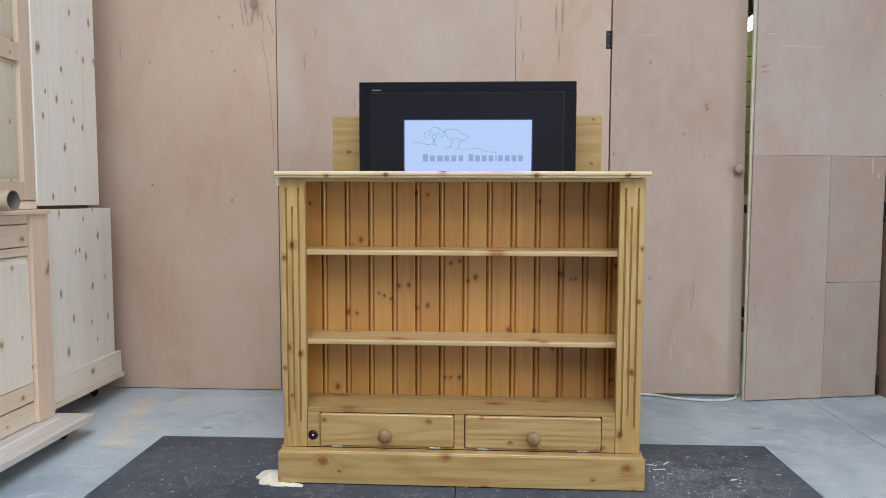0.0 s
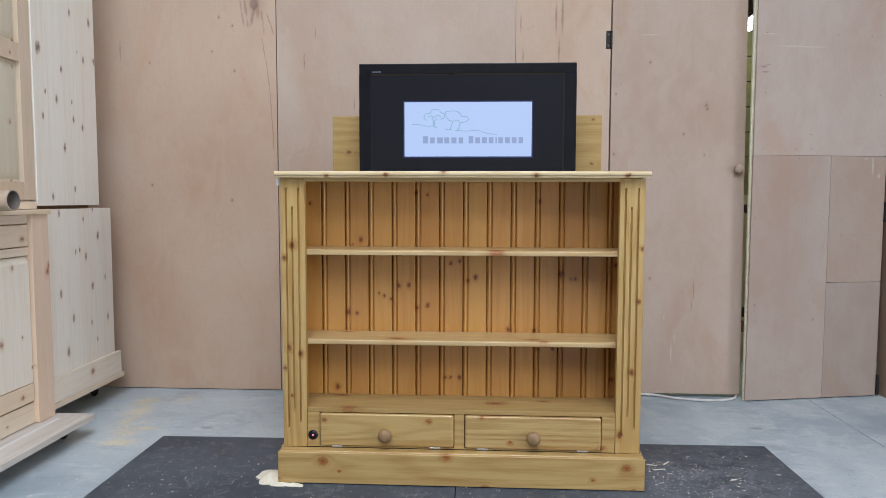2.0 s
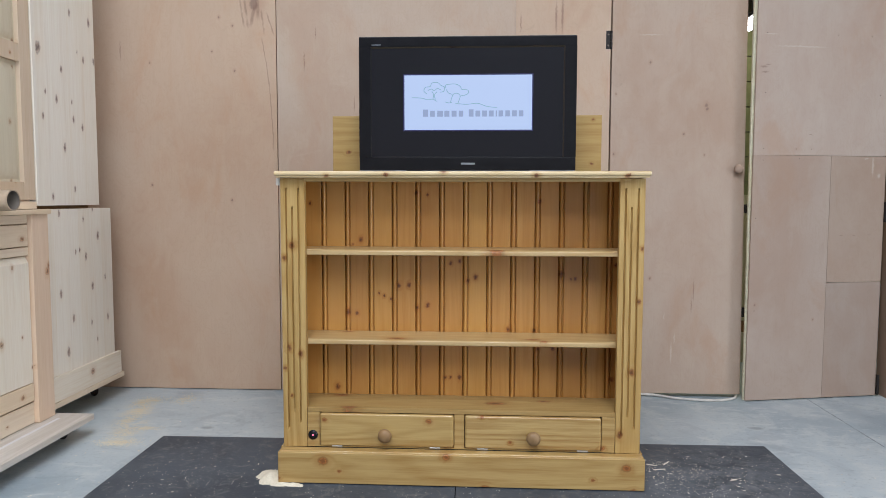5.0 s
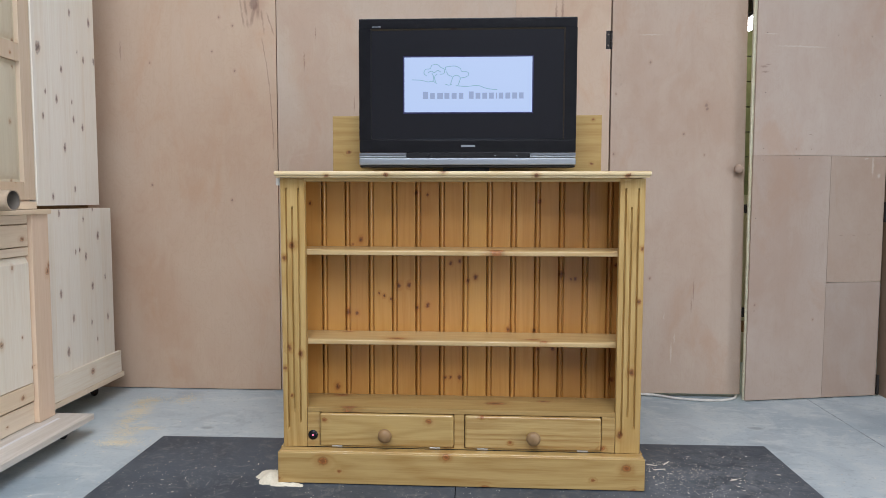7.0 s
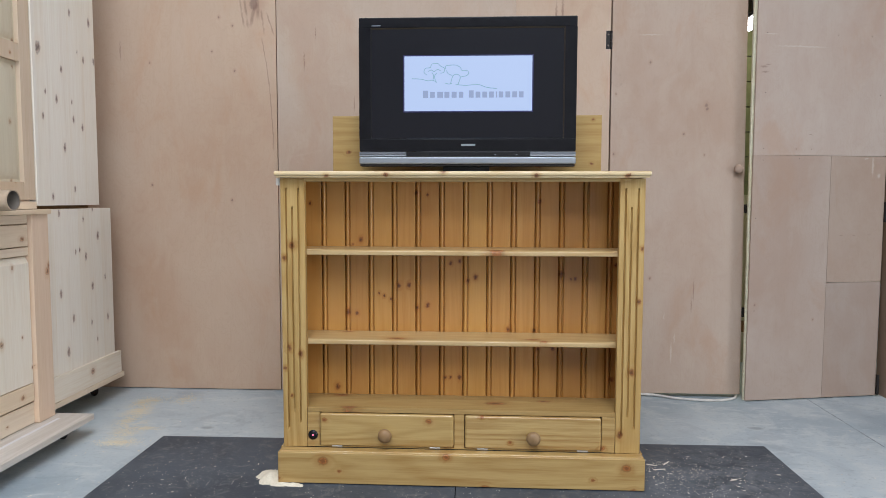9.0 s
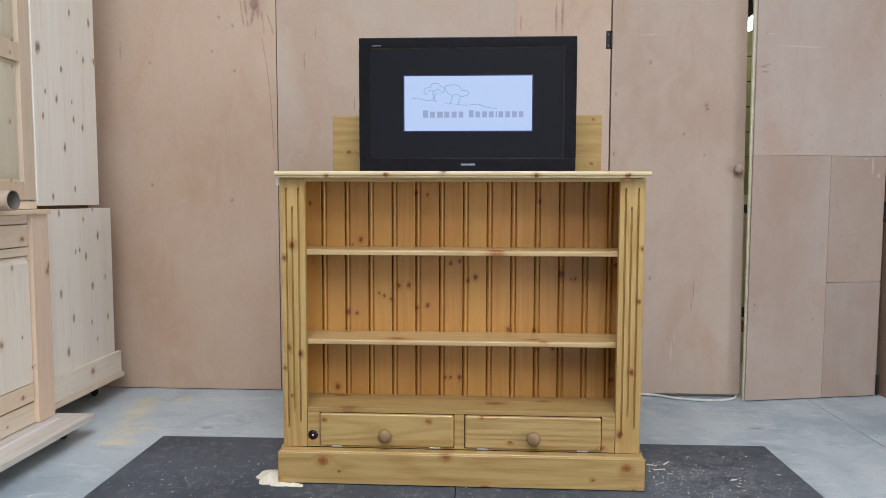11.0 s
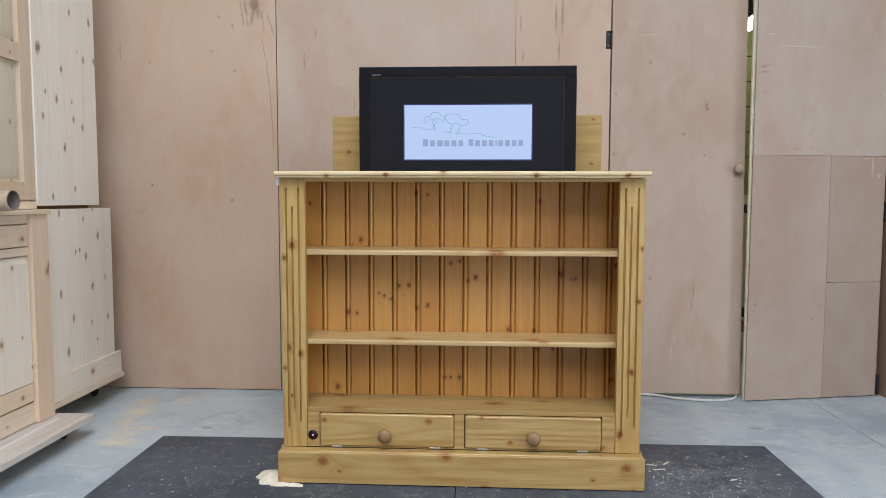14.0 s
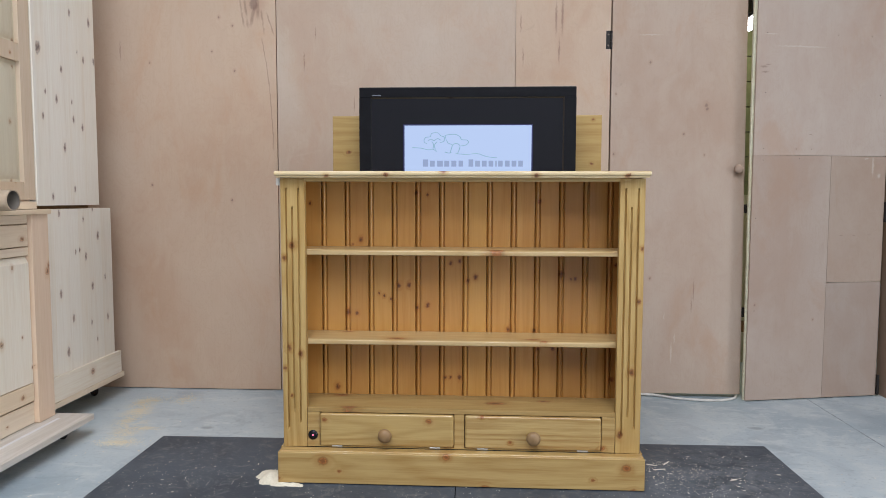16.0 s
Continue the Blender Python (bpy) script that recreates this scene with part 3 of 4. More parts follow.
def hinge(parent, x, y, z, h, w=0.025):
    """Black butt hinge: two leaves, knuckle and screw heads."""
    bms = [slab(x - w, x - 0.003, y - 0.004, y + 0.004, z - h / 2, z + h / 2, 0.0008),
           slab(x + 0.003, x + w * 0.25, y - 0.004, y + 0.002, z - h / 2, z + h / 2, 0.0008)]
    for k in range(5):
        z0 = z - h / 2 + k * h / 5
        bms.append(lathe([(0, z0), (0.006, z0), (0.006, z0 + h / 5 - 0.001), (0, z0 + h / 5 - 0.001)], 12, Matrix.Translation((x, y - 0.005, 0))))
    ob = part("hinge", join(*bms), iron, parent, "black iron butt hinge")
    for k in (-0.3, 0.3):
        part("screw", lathe([(0, 0.0012), (0.004, 0.001), (0.0045, 0)], 10, Matrix.Translation((x - w * 0.55, y - 0.004, z + k * h)) @ pose(0, 0, 0, 90)), screw_dull, ob)


def build_doors():
    d = thing("door_1", "closed rosy plywood door with round wooden knob", "door", "", "structure")
    leaf = slab(0.704, 1.350, 1.128, 1.166, 0.017, 2.30, 0.0025)
    for v in leaf.verts:
        # the free edge leans out a little towards the floor
        if v.co.x > 1.3:
            v.co.x += 0.019 - 0.011 * v.co.z
    part("door_leaf", leaf, ply_d, d)
    hinge(d, 0.700, 1.135, 1.766, 0.088)
    hinge(d, 0.700, 1.135, 0.30, 0.088)
    knob = lathe([(0.011, 0), (0.010, 0.008), (0.010, 0.014), (0.017, 0.019), (0.022, 0.027), (0.021, 0.034), (0.014, 0.040), (0, 0.042)], 24,
                 Matrix.Translation((1.318, 1.129, 1.139)) @ pose(0, 0, 0, 90))
    # patch plywood used on the knob: dull brown, with its shade in the colour
    part("door_knob", knob, ply_f, d, "round dull brown wooden knob, darkened for its shade")
    part("bolt", slab(1.359, 1.388, 1.131, 1.150, 0.925, 0.967, 0.002), iron, d, "dark latch bolt on the door edge")
    part("latch_plate", slab(1.3645, 1.386, 1.131, 1.150, 0.408, 0.455, 0.001), iron, d, "dark latch plate on the door edge")
    part("latch_plate", slab(1.3655, 1.386, 1.131, 1.150, 0.334, 0.388, 0.001), gap_brown, d, "rusty brown latch plate on the door edge")

    # second leaf stands ajar, turned about its far jamb; drawn along its own x axis
    e = thing("door_2", "pale plywood door standing ajar with patched lower panel", "door", "", "structure", (1.371, 1.065, 0))
    e.rotation_euler = (0, 0, math.atan2(0.142, 0.697))
    L = 0.708
    core = slab(0.0, L, 0.006, 0.016, 0.006, 2.30, 0.001)
    for v in core.verts:
        # the core stands out past the facing sheets, more towards the top
        if v.co.x < 0.1:
            v.co.x -= 0.007 + 0.0050 * v.co.z
    part("door_leaf", core, ply_edge, e, "thin door core with a pale sawn edge")
    part("plywood_sheet", slab(-0.001, L, -0.004, 0.0055, 1.2045, 2.30, 0.0006), ply_e, e)
    part("plywood_sheet", slab(-0.001, 0.4092, -0.004, 0.0055, 0.006, 1.2035, 0.0003), ply_h, e, "lower plywood sheet, browner, with light fall-off in its colour")
    part("plywood_patch", slab(0.4106, L, -0.0043, 0.0055, 0.5840, 1.203, 0.0003), ply_f, e, "browner plywood patch panel")
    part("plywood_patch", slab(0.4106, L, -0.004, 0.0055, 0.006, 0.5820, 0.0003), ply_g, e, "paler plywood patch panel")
    for z in (0.93, 0.06, 2.0):
        part("hinge", join(slab(L + 0.001, L + 0.012, -0.012, 0.004, z - 0.05, z + 0.05, 0.001),
                           lathe([(0, z - 0.05), (0.006, z - 0.05), (0.006, z + 0.05), (0, z + 0.05)], 12, Matrix.Translation((L + 0.006, -0.012, 0)))), iron, e, "black iron hinge")
    for x, z in ((0.05, 1.78), (0.42, 1.78), (0.60, 1.78), (0.05, 1.18), (0.05, 1.235), (0.30, 1.235), (0.24, 1.19), (0.05, 1.5), (0.66, 1.5), (0.02, 0.9), (0.03, 0.45)):
        part("screw", lathe([(0, 0.0010), (0.0022, 0.0008), (0.0026, 0)], 8, Matrix.Translation((x, -0.004, z)) @ pose(0, 0, 0, 90)), screw_dull, e)


def build_store():
    rack = thing("storage_rack", "green painted slatted rack in the store room", "rack")
    for k in range(13):
        z = 0.1386 + 0.1611 * (k - 1) + 0.004
        part("slat", slab(1.2, 2.6, 2.30, 2.33, max(z, 0.01), z + 0.153, 0.002), rack_green, rack)
    part("post", slab(1.14, 1.20, 2.28, 2.34, 0, 2.08, 0.002), rack_green, rack)
    part("post", slab(2.60, 2.66, 2.28, 2.34, 0, 2.08, 0.002), rack_green, rack)
    board = solid("offcut_board", slab(1.22, 1.62, 0.0, 0.02, 0.0, 0.95, 0.003), ply_edge, "cream board leaning against the green rack", "board")
    board.matrix_world = Matrix.Translation((0, 2.17, 0.003)) @ pose(0, 0, 0, -6.5)
    solid("timber_post", slab(1.638, 1.700, 1.90, 1.96, 0.0, 1.018, 0.003), ply_edge, "pale sawn timber post standing in the store room", "post")
    lamp = thing("strip_light", "lit fluorescent strip light in the store room", "lamp")
    # runs slantwise above the rack
    turn = Matrix.Translation((2.539, 4.261, 0)) @ pose(0, 0, 0, 0, 0, -88.3)
    for name, box, m, label in (("tube", slab(-0.60, 0.60, -0.04, 0.04, 2.555, 2.635, 0.012), tube_light, "glowing white tube"),
                                ("housing", slab(-0.62, 0.62, -0.05, 0.05, 2.64, 2.68, 0.004), white_plastic, ""), ("rod", slab(-0.01, 0.01, -0.01, 0.01, 2.68, 4.7, 0.002), white_plastic, "")):
        box.transform(turn)
        part(name, box, m, lamp, label)



def build_mats():
    # two sheets side by side, slightly turned
    for k, (x0, x1) in enumerate(((-1.243, -0.0140), (-0.0100, 1.218))):
        ob = solid("rubber_mat", slab(x0, x1, -1.60, 0.419, 0.0, 0.003, 0.0012), mat_rubber, "black rubber floor mat littered with wood shavings", "mat", group="mats under the bookcase")
        ob.rotation_euler = (0, 0, radians(0.65))
    # black strip added to stand for the shade in the seam between the sheets
    ob = solid("seam_shade_strip", slab(-0.0137, -0.0103, -1.59, 0.40, 0.0, 0.0012, 0), seam_black, "black strip added as shade in the seam between the mats", "dirt", "stuff")
    ob.rotation_euler = (0, 0, radians(0.65))


# ---- the bookcase with its lift ----
W, WI = 0.620, 0.5353
Z_OPEN, Z_PL, Z_BOT = 1.0511, 0.1206, 0.2618
BACK = 0.1795
G = 0.003


def pilaster(x0, x1):
    """Fluted post: grooves cut as half-round hollows, middle one shorter."""
    w = x1 - x0
    cs = (x0 + w * 0.235, x0 + w * 0.475, x0 + w * 0.735)
    ends = ((0.180, 1.030), (0.245, 0.966), (0.205, 1.030))
    hw, dep = 0.0036, 0.009
    xs = [x0, x0 + 0.002]
    for c in cs:
        xs += [c - hw, c - hw * 0.6, c, c + hw * 0.6, c + hw]
    xs += [x1 - 0.002, x1]
    zs = sorted({Z_PL, 1.062} | {e for pair in ends for e in pair} | {e + s for pair in ends for e, s in zip(pair, (0.006, -0.006))})
    bm = bmesh.new()
    grid = []
    for z in zs:
        row = []
        for i, x in enumerate(xs):
            y = 0.0 if 0 < i < len(xs) - 1 else 0.002
            for c, (a, b) in zip(cs, ends):
                d = abs(x - c)
                if d < hw * 0.99 and a + 0.001 < z < b - 0.001:
                    y = dep * math.sqrt(1 - (d / hw) ** 2)
            row.append(bm.verts.new((x, y, z)))
        grid.append(row)
    for r0, r1 in zip(grid, grid[1:]):
        for i in range(len(xs) - 1):
            bm.faces.new((r0[i], r0[i + 1], r1[i + 1], r1[i]))
    # sides and back
    back = [[bm.verts.new((x, 0.0215, z)) for x in (x0, x1)] for z in (zs[0], zs[-1])]
    bm.faces.new([g[0] for g in grid] + [back[1][0], back[0][0]])
    bm.faces.new([g[-1] for g in grid][::-1] + [back[0][1], back[1][1]])
    bm.faces.new(grid[-1] + [back[1][1], back[1][0]])
    bm.faces.new(grid[0][::-1] + [back[0][0], back[0][1]])
    bm.faces.new((back[0][0], back[1][0], back[1][1], back[0][1]))
    bmesh.ops.recalc_face_normals(bm, faces=bm.faces[:])
    return bm


def plank(width):
    """Match board: a bead between two quirks at its left edge."""
    prof = [(0, 0.010), (0.0022, 0.0070), (0.0032, 0.0030), (0.0045, -0.0002), (0.0070, -0.0026), (0.0096, -0.0034), (0.0122, -0.0026), (0.0147, -0.0002), (0.0160, 0.0030), (0.0168, 0.0070), (0.0186, 0.0070), (0.0196, 0.002), (0.0212, 0.0), (width - 0.003, 0.0), (width - 0.001, 0.002), (width, 0.010)]
    z0, z1 = 0.20, 1.066
    bm = bmesh.new()
    lo = [bm.verts.new((x, BACK + y, z0)) for x, y in prof]
    hi = [bm.verts.new((x, BACK + y, z1)) for x, y in prof]
    for i in range(len(prof) - 1):
        bm.faces.new((lo[i], lo[i + 1], hi[i + 1], hi[i]))
    bl = [bm.verts.new((x, BACK + 0.013, z)) for x in (0, width) for z in (z0, z1)]
    bm.faces.new((bl[0], lo[0], hi[0], bl[1]))
    bm.faces.new((lo[-1], bl[2], bl[3], hi[-1]))
    bm.faces.new((bl[2], bl[0], bl[1], bl[3]))
    bm.faces.new(hi + [bl[3], bl[1]])
    bmesh.ops.recalc_face_normals(bm, faces=bm.faces[:])
    return bm


def nosed_board(x0, x1, y0, y1, z0, z1):
    """Board whose front and ends carry a round nose over a small step."""
    bm = slab(x0, x1, y0, y1, z0 + 0.006, z1, 0.0074, 5)
    return join(bm, slab(x0 + 0.007, x1 - 0.007, y0 + 0.007, y1, z0, z0 + 0.0065, 0.001))


def shelf_board(x0, x1, y0, y1, z0, z1, a, b):
    """Shelf whose upper front edge has a chamfer that stops short of the ends."""
    bm = bmesh.new()
    rows = []
    for x, c in ((x0, 0.0012), (x0 + a, 0.0012), (x0 + a + 0.006, 0.0075), (x1 - b - 0.006, 0.0075), (x1 - b, 0.0012), (x1, 0.0012)):
        ring = ((y0 + 0.002, z0), (y0, z0 + 0.002), (y0, z1 - c), (y0 + c * 0.25, z1 - c * 0.6), (y0 + c, z1), (y1, z1), (y1, z0))
        rows.append([bm.verts.new((x, y, z)) for y, z in ring])
    for p, q in zip(rows, rows[1:]):
        for i in range(7):
            bm.faces.new((p[i], q[i], q[(i + 1) % 7], p[(i + 1) % 7]))
    bm.faces.new(rows[0])
    bm.faces.new(rows[-1][::-1])
    bmesh.ops.recalc_face_normals(bm, faces=bm.faces[:])
    return bm


def build_bookcase():
    bc = thing("bookcase", "varnished knotty pine bookcase with fluted posts and shelves", "bookcase", at=(0, 0, G))
    WS = 0.5845
    # all parts are drawn in room coordinates, then set down on the mat
    zl = -G
    for s in (-1, 1):
        a2, b2 = sorted((s * (WS + 0.0005), s * (W - 0.003)))
        part("side_panel", slab(a2, b2, 0.0215, 0.425, G, 1.064, 0.002), pine_side, bc)
        part("pilaster", pilaster(*sorted((s * WI, s * W))), pine_post, bc, "fluted pine post with dark knots")
    top = part("top_board", nosed_board(-0.632, 0.632, -0.037, 0.205, 1.064, 1.0855), pine_edge, bc, "pine top with a rounded nose, highlight in its pale colour")
    part("frieze", slab(-WI, WI, 0.002, 0.0215, Z_OPEN, 1.064, 0.001), pine_front, bc)
    for s in (-1, 1):
        a, b = sorted((s * 0.533, s * 0.632))
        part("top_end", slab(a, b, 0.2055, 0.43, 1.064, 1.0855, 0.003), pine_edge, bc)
    for z, m, a, b in ((0.8166, pine_shelf_a, 0.10, 0.055), (0.5018, pine_shelf_b, 0.048, 0.055)):
        part("shelf", shelf_board(-WS + 0.001, WS - 0.001, 0.0222, BACK - 0.0015, z - 0.020, z, a, b), m, bc, "pine shelf with a stopped front chamfer")
    part("bottom_board", join(slab(-WI + 0.001, WI - 0.001, 0.0012, 0.0225, Z_BOT - 0.016, Z_BOT, 0.0022, 2), slab(-WS + 0.001, WS - 0.001, 0.0222, BACK - 0.0015, Z_BOT - 0.016, Z_BOT - 0.0002, 0)), pine_floor, bc)
    part("bottom_rail", slab(-WI + 0.001, WI - 0.001, 0.001, 0.020, 0.1215, 0.126, 0.0008), pine_front, bc)
    for x0, x1 in ((-WI + 0.001, -0.4915), (-0.0175, 0.0170), (0.4895, WI - 0.001)):
        part("front_stile", slab(x0, x1, 0.001, 0.020, 0.126, 0.2455, 0.001), pine_front, bc)
    part("carcass_back", slab(-WI + 0.001, WI - 0.001, 0.019, 0.034, 0.122, 0.245, 0), gap_brown, bc, "dark brown board behind the flaps")
    plinth = part("plinth", join(slab(-0.6295, 0.6295, -0.0425, 0.0, G + 0.003, Z_PL - 0.0055, 0.003, 3), slab(-0.6255, 0.6255, -0.0385, 0.0, Z_PL - 0.012, Z_PL, 0.0055, 4),
                                 slab(-0.6295, -0.6215, 0.0, 0.42, G, Z_PL, 0.002), slab(0.6215, 0.6295, 0.0, 0.42, G, Z_PL, 0.002)), pine_front, bc, "plain pine plinth with large knots")
    # recessed dark strip added as the shadow line below the plinth
    part("plinth_shadow_strip", slab(-0.615, 0.615, -0.030, -0.001, G, G + 0.0028, 0), gap_brown, bc, "dark strip added as the shadow line under the plinth")
    # drop-down flaps with turned knobs
    knob_prof = [(0.009, 0), (0.009, 0.006), (0.013, 0.010), (0.021, 0.016), (0.0245, 0.024), (0.0235, 0.031), (0.018, 0.037), (0.009, 0.040), (0, 0.041)]
    for x0, x1, kx, hx in ((-0.4885, -0.0205, -0.257, (-0.429, -0.085)), (0.0200, 0.4865, 0.254, (0.081, 0.424))):
        f = part("flap", slab(x0 - 0.0006, x1 + 0.0006, -0.0075, 0.018, 0.1280, 0.2432, 0.0085, 4), pine_front, bc, "drop-down pine flap")
        part("knob", lathe(knob_prof, 28, Matrix.Translation((kx, -0.0072, 0.1755)) @ pose(0, 0, 0, 90)), pine_knob, f, "turned wooden knob")
        for h in hx:
            part("hinge", join(slab(h - 0.018, h + 0.018, -0.004, 0.001, 0.1222, 0.1262, 0.001),
                               lathe([(0, -0.018), (0.0025, -0.018), (0.0025, 0.018), (0, 0.018)], 10, Matrix.Translation((h, -0.003, 0.1262)) @ pose(0, 0, 0, 0, 90))), steel, f, "small bright hinge")
    eye = part("sensor", lathe([(0.017, 0), (0.017, 0.002), (0.0155, 0.004), (0.010, 0.0075), (0, 0.009)], 28, Matrix.Translation((-0.515, 0.0008, 0.1635)) @ pose(0, 0, 0, 90)), black_gloss, bc, "round black remote control sensor")
    part("sensor_light", lathe([(0.0030, 0), (0.0027, 0.0015), (0, 0.0024)], 16, Matrix.Translation((-0.514, -0.0072, 0.165)) @ pose(0, 0, 0, 90)), led_red, eye, "red indicator light")
    part("side_socket", slab(-0.636, -0.6205, 0.004, 0.024, 1.038, 1.0625, 0.002), cable_white, bc, "small white plastic socket under the top")
    # lift compartment
    part("rear_panel", slab(-WS, WS, 0.405, 0.42, 0.02, 1.064, 0.001), pine_side, bc)
    part("lid", slab(-0.5125, 0.5320, 0.360, 0.380, 1.0865, 1.3145, 0.003), pine_lid, bc, "raised pine lid standing upright behind the screen")
    # match boards
    lefts = [-0.6932 + 0.0873 * k for k in range(16)]
    for left in lefts:
        a, b = max(left, -WS + 0.0005), min(left + 0.0870, WS - 0.0005)
        if b - a < 0.004:
            continue
        bm = plank(0.0870)
        for v in bm.verts:
            v.co.x = min(max(v.co.x + left, a), b)
        part("plank", bm, pine_back, bc)
    for ob in bc.children:
        ob.location.z += zl
    return bc


# ---- television on the lift ----
TVX, TVY, TV_UP = 0.0165, 0.215, 1.1292


def build_television():
    """Drawn with its base corner at z = 0 and its middle at x = 0."""
    tv = thing("television", "black flat television with silver bar showing a picture", "television", at=(TVX, TVY, TV_UP))
    H, hw = 0.5356, 0.3980
    IX, Z0, Z1 = 0.3552, 0.0956, 0.4985
    rim = [slab(-hw, hw, 0.0, 0.050, Z1, H, 0.004), slab(-hw, hw, 0.0, 0.050, 0.0500, Z0, 0.003),
           slab(-hw, -IX, 0.0, 0.050, Z0, Z1, 0.0), slab(IX, hw, 0.0, 0.050, Z0, Z1, 0.0)]
    part("bezel", join(*rim), black_gloss, tv, "glossy black screen surround")
    part("rear_cover", slab(-hw + 0.03, hw - 0.03, 0.0505, 0.092, 0.05, 0.50, 0.012, 3), black_matt, tv)
    sc = part("screen", slab(-IX + 0.0002, IX - 0.0002, 0.0045, 0.03, Z0 + 0.0002, Z1 - 0.0002, 0), screen_black, tv, "dark lit screen")
    part("picture_border", slab(-0.2345, 0.2415, 0.0039, 0.0044, 0.1930, 0.4000, 0), picture_blue, sc, "thin deep blue border of the picture")
    part("picture", slab(-0.2302, 0.2372, 0.0035, 0.0043, 0.1974, 0.3959, 0), picture_white, sc, "bright pale blue picture area")
    # lettering as bars in the two words' places
    for k, w in enumerate((1.05, 0.95, 1.15, 1.0, 1.0, 0.9)):
        x = -0.1620 + k * 0.0264
        bar(sc, x, x + 0.0185 * w, 0.2452, 0.2715 if k == 0 else 0.2670)
    for k, w in enumerate((1.0, 1.0, 1.0, 1.0, 0.30, 0.95, 1.0, 1.0, 0.95)):
        x = 0.0068 + k * 0.0246 - (0.014 if k > 4 else 0)
        bar(sc, x, x + 0.0175 * w, 0.2452, 0.2715 if k == 0 else 0.2670)
    # line drawing: two round trees on a hill line, as points across and up
    strokes = [
        [(-0.203, 0.315), (-0.168, 0.313), (-0.143, 0.307), (-0.127, 0.309), (-0.110, 0.301)],
        [(-0.147, 0.328), (-0.158, 0.338), (-0.152, 0.352), (-0.135, 0.355), (-0.129, 0.367), (-0.108, 0.369), (-0.096, 0.359), (-0.083, 0.352), (-0.085, 0.338), (-0.098, 0.334)],
        [(-0.143, 0.340), (-0.131, 0.346), (-0.121, 0.340), (-0.108, 0.348), (-0.096, 0.342)],
        [(-0.125, 0.309), (-0.123, 0.326), (-0.129, 0.338)],
        [(-0.116, 0.307), (-0.119, 0.324), (-0.110, 0.336)],
        [(-0.077, 0.348), (-0.079, 0.359), (-0.061, 0.363), (-0.042, 0.363), (-0.025, 0.355), (-0.019, 0.344), (0.001, 0.342), (0.006, 0.332), (-0.005, 0.324), (-0.021, 0.321)],
        [(-0.075, 0.344), (-0.069, 0.332), (-0.054, 0.326)],
        [(-0.061, 0.295), (-0.056, 0.313), (-0.050, 0.326), (-0.036, 0.330), (-0.025, 0.321), (-0.028, 0.307), (-0.034, 0.293)],
        [(-0.081, 0.299), (-0.067, 0.295), (-0.056, 0.297)],
        [(-0.042, 0.293), (-0.003, 0.290), (0.039, 0.293), (0.066, 0.284), (0.086, 0.280), (0.111, 0.278)],
    ]
    lines = [[(x, 0.0026, z) for x, z in stroke] for stroke in strokes]
    part("line_drawing", join(*[tube_along(l, 0.0015, 6) for l in lines]), picture_green, sc, "thin green line drawing")
    # maker's marks as plain bars
    for name, corners in (("inner_rim", ((-IX, Z0), (IX, Z0), (IX, Z1), (-IX, Z1))),):
        for (xa, za), (xb, zb) in zip(corners, corners[1:] + corners[:1]):
            mid = Vector((0, 0, 0.29425))
            bm = bmesh.new()
            pts = []
            for x, z in ((xa, za), (xb, zb)):
                inx, inz = x - 0.005 * math.copysign(1, x), z - 0.005 * math.copysign(1, z - mid.z)
                pts.append([bm.verts.new((x, -0.0002, z)), bm.verts.new((inx, 0.0044, inz)), bm.verts.new((x, 0.0044, z))])
            for i in range(3):
                j = (i + 1) % 3
                bm.faces.new((pts[0][i], pts[0][j], pts[1][j], pts[1][i]))
            bm.faces.new(pts[0])
            bm.faces.new(pts[1][::-1])
            bmesh.ops.recalc_face_normals(bm, faces=bm.faces[:])
            part(name, bm, rim_gloss, tv)
    part("badge", slab(-0.021, 0.031, -0.0012, 0.001, 0.0700, 0.0768, 0.0005), silver, tv, "small silver badge bar")
    part("badge", slab(-0.350, -0.317, -0.0012, 0.001, 0.5040, 0.5075, 0.0003), silver_dark, tv, "tiny grey marking bar")
    # silver bar under the screen
    part("silver_bar", slab(-hw, hw, -0.007, 0.046, 0.0032, 0.0292, 0.0055, 4), silver, tv, "brushed silver bar under the screen")
    for x0, x1 in ((-hw, -0.2232), (0.2315, hw)):
        part("trim_strip", slab(x0, x1, -0.002, 0.04, 0.0385, 0.0484, 0.002), silver_dark, tv, "grey strip above the silver bar")
        part("trim_strip", slab(x0, x1, -0.004, 0.04, 0.0312, 0.0375, 0.002), silver, tv, "narrow silver step above the bar")
    part("control_strip", slab(-0.2225, 0.2308, -0.0035, 0.04, 0.0310, 0.0490, 0.002), rim_gloss, tv, "glossy black control strip")
    for x in (0.105, 0.183):
        part("control_mark", slab(x - 0.003, x + 0.003, -0.0042, -0.0030, 0.0360, 0.0385, 0), silver, tv, "tiny pale mark on the control strip")
    part("lower_lip", slab(-hw + 0.002, hw - 0.002, 0.002, 0.05, -0.0045, 0.0030, 0.0025), black_matt, tv)
    part("lift_column", slab(-0.0884, 0.0845, 0.030, 0.085, -0.68, -0.005, 0.003), black_matt, tv, "black lift column under the screen")
    return tv


def bar(parent, x0, x1, z0, z1):
    part("lettering_bar", slab(x0, x1, 0.0024, 0.0034, z0, z1, 0), picture_grey, parent)


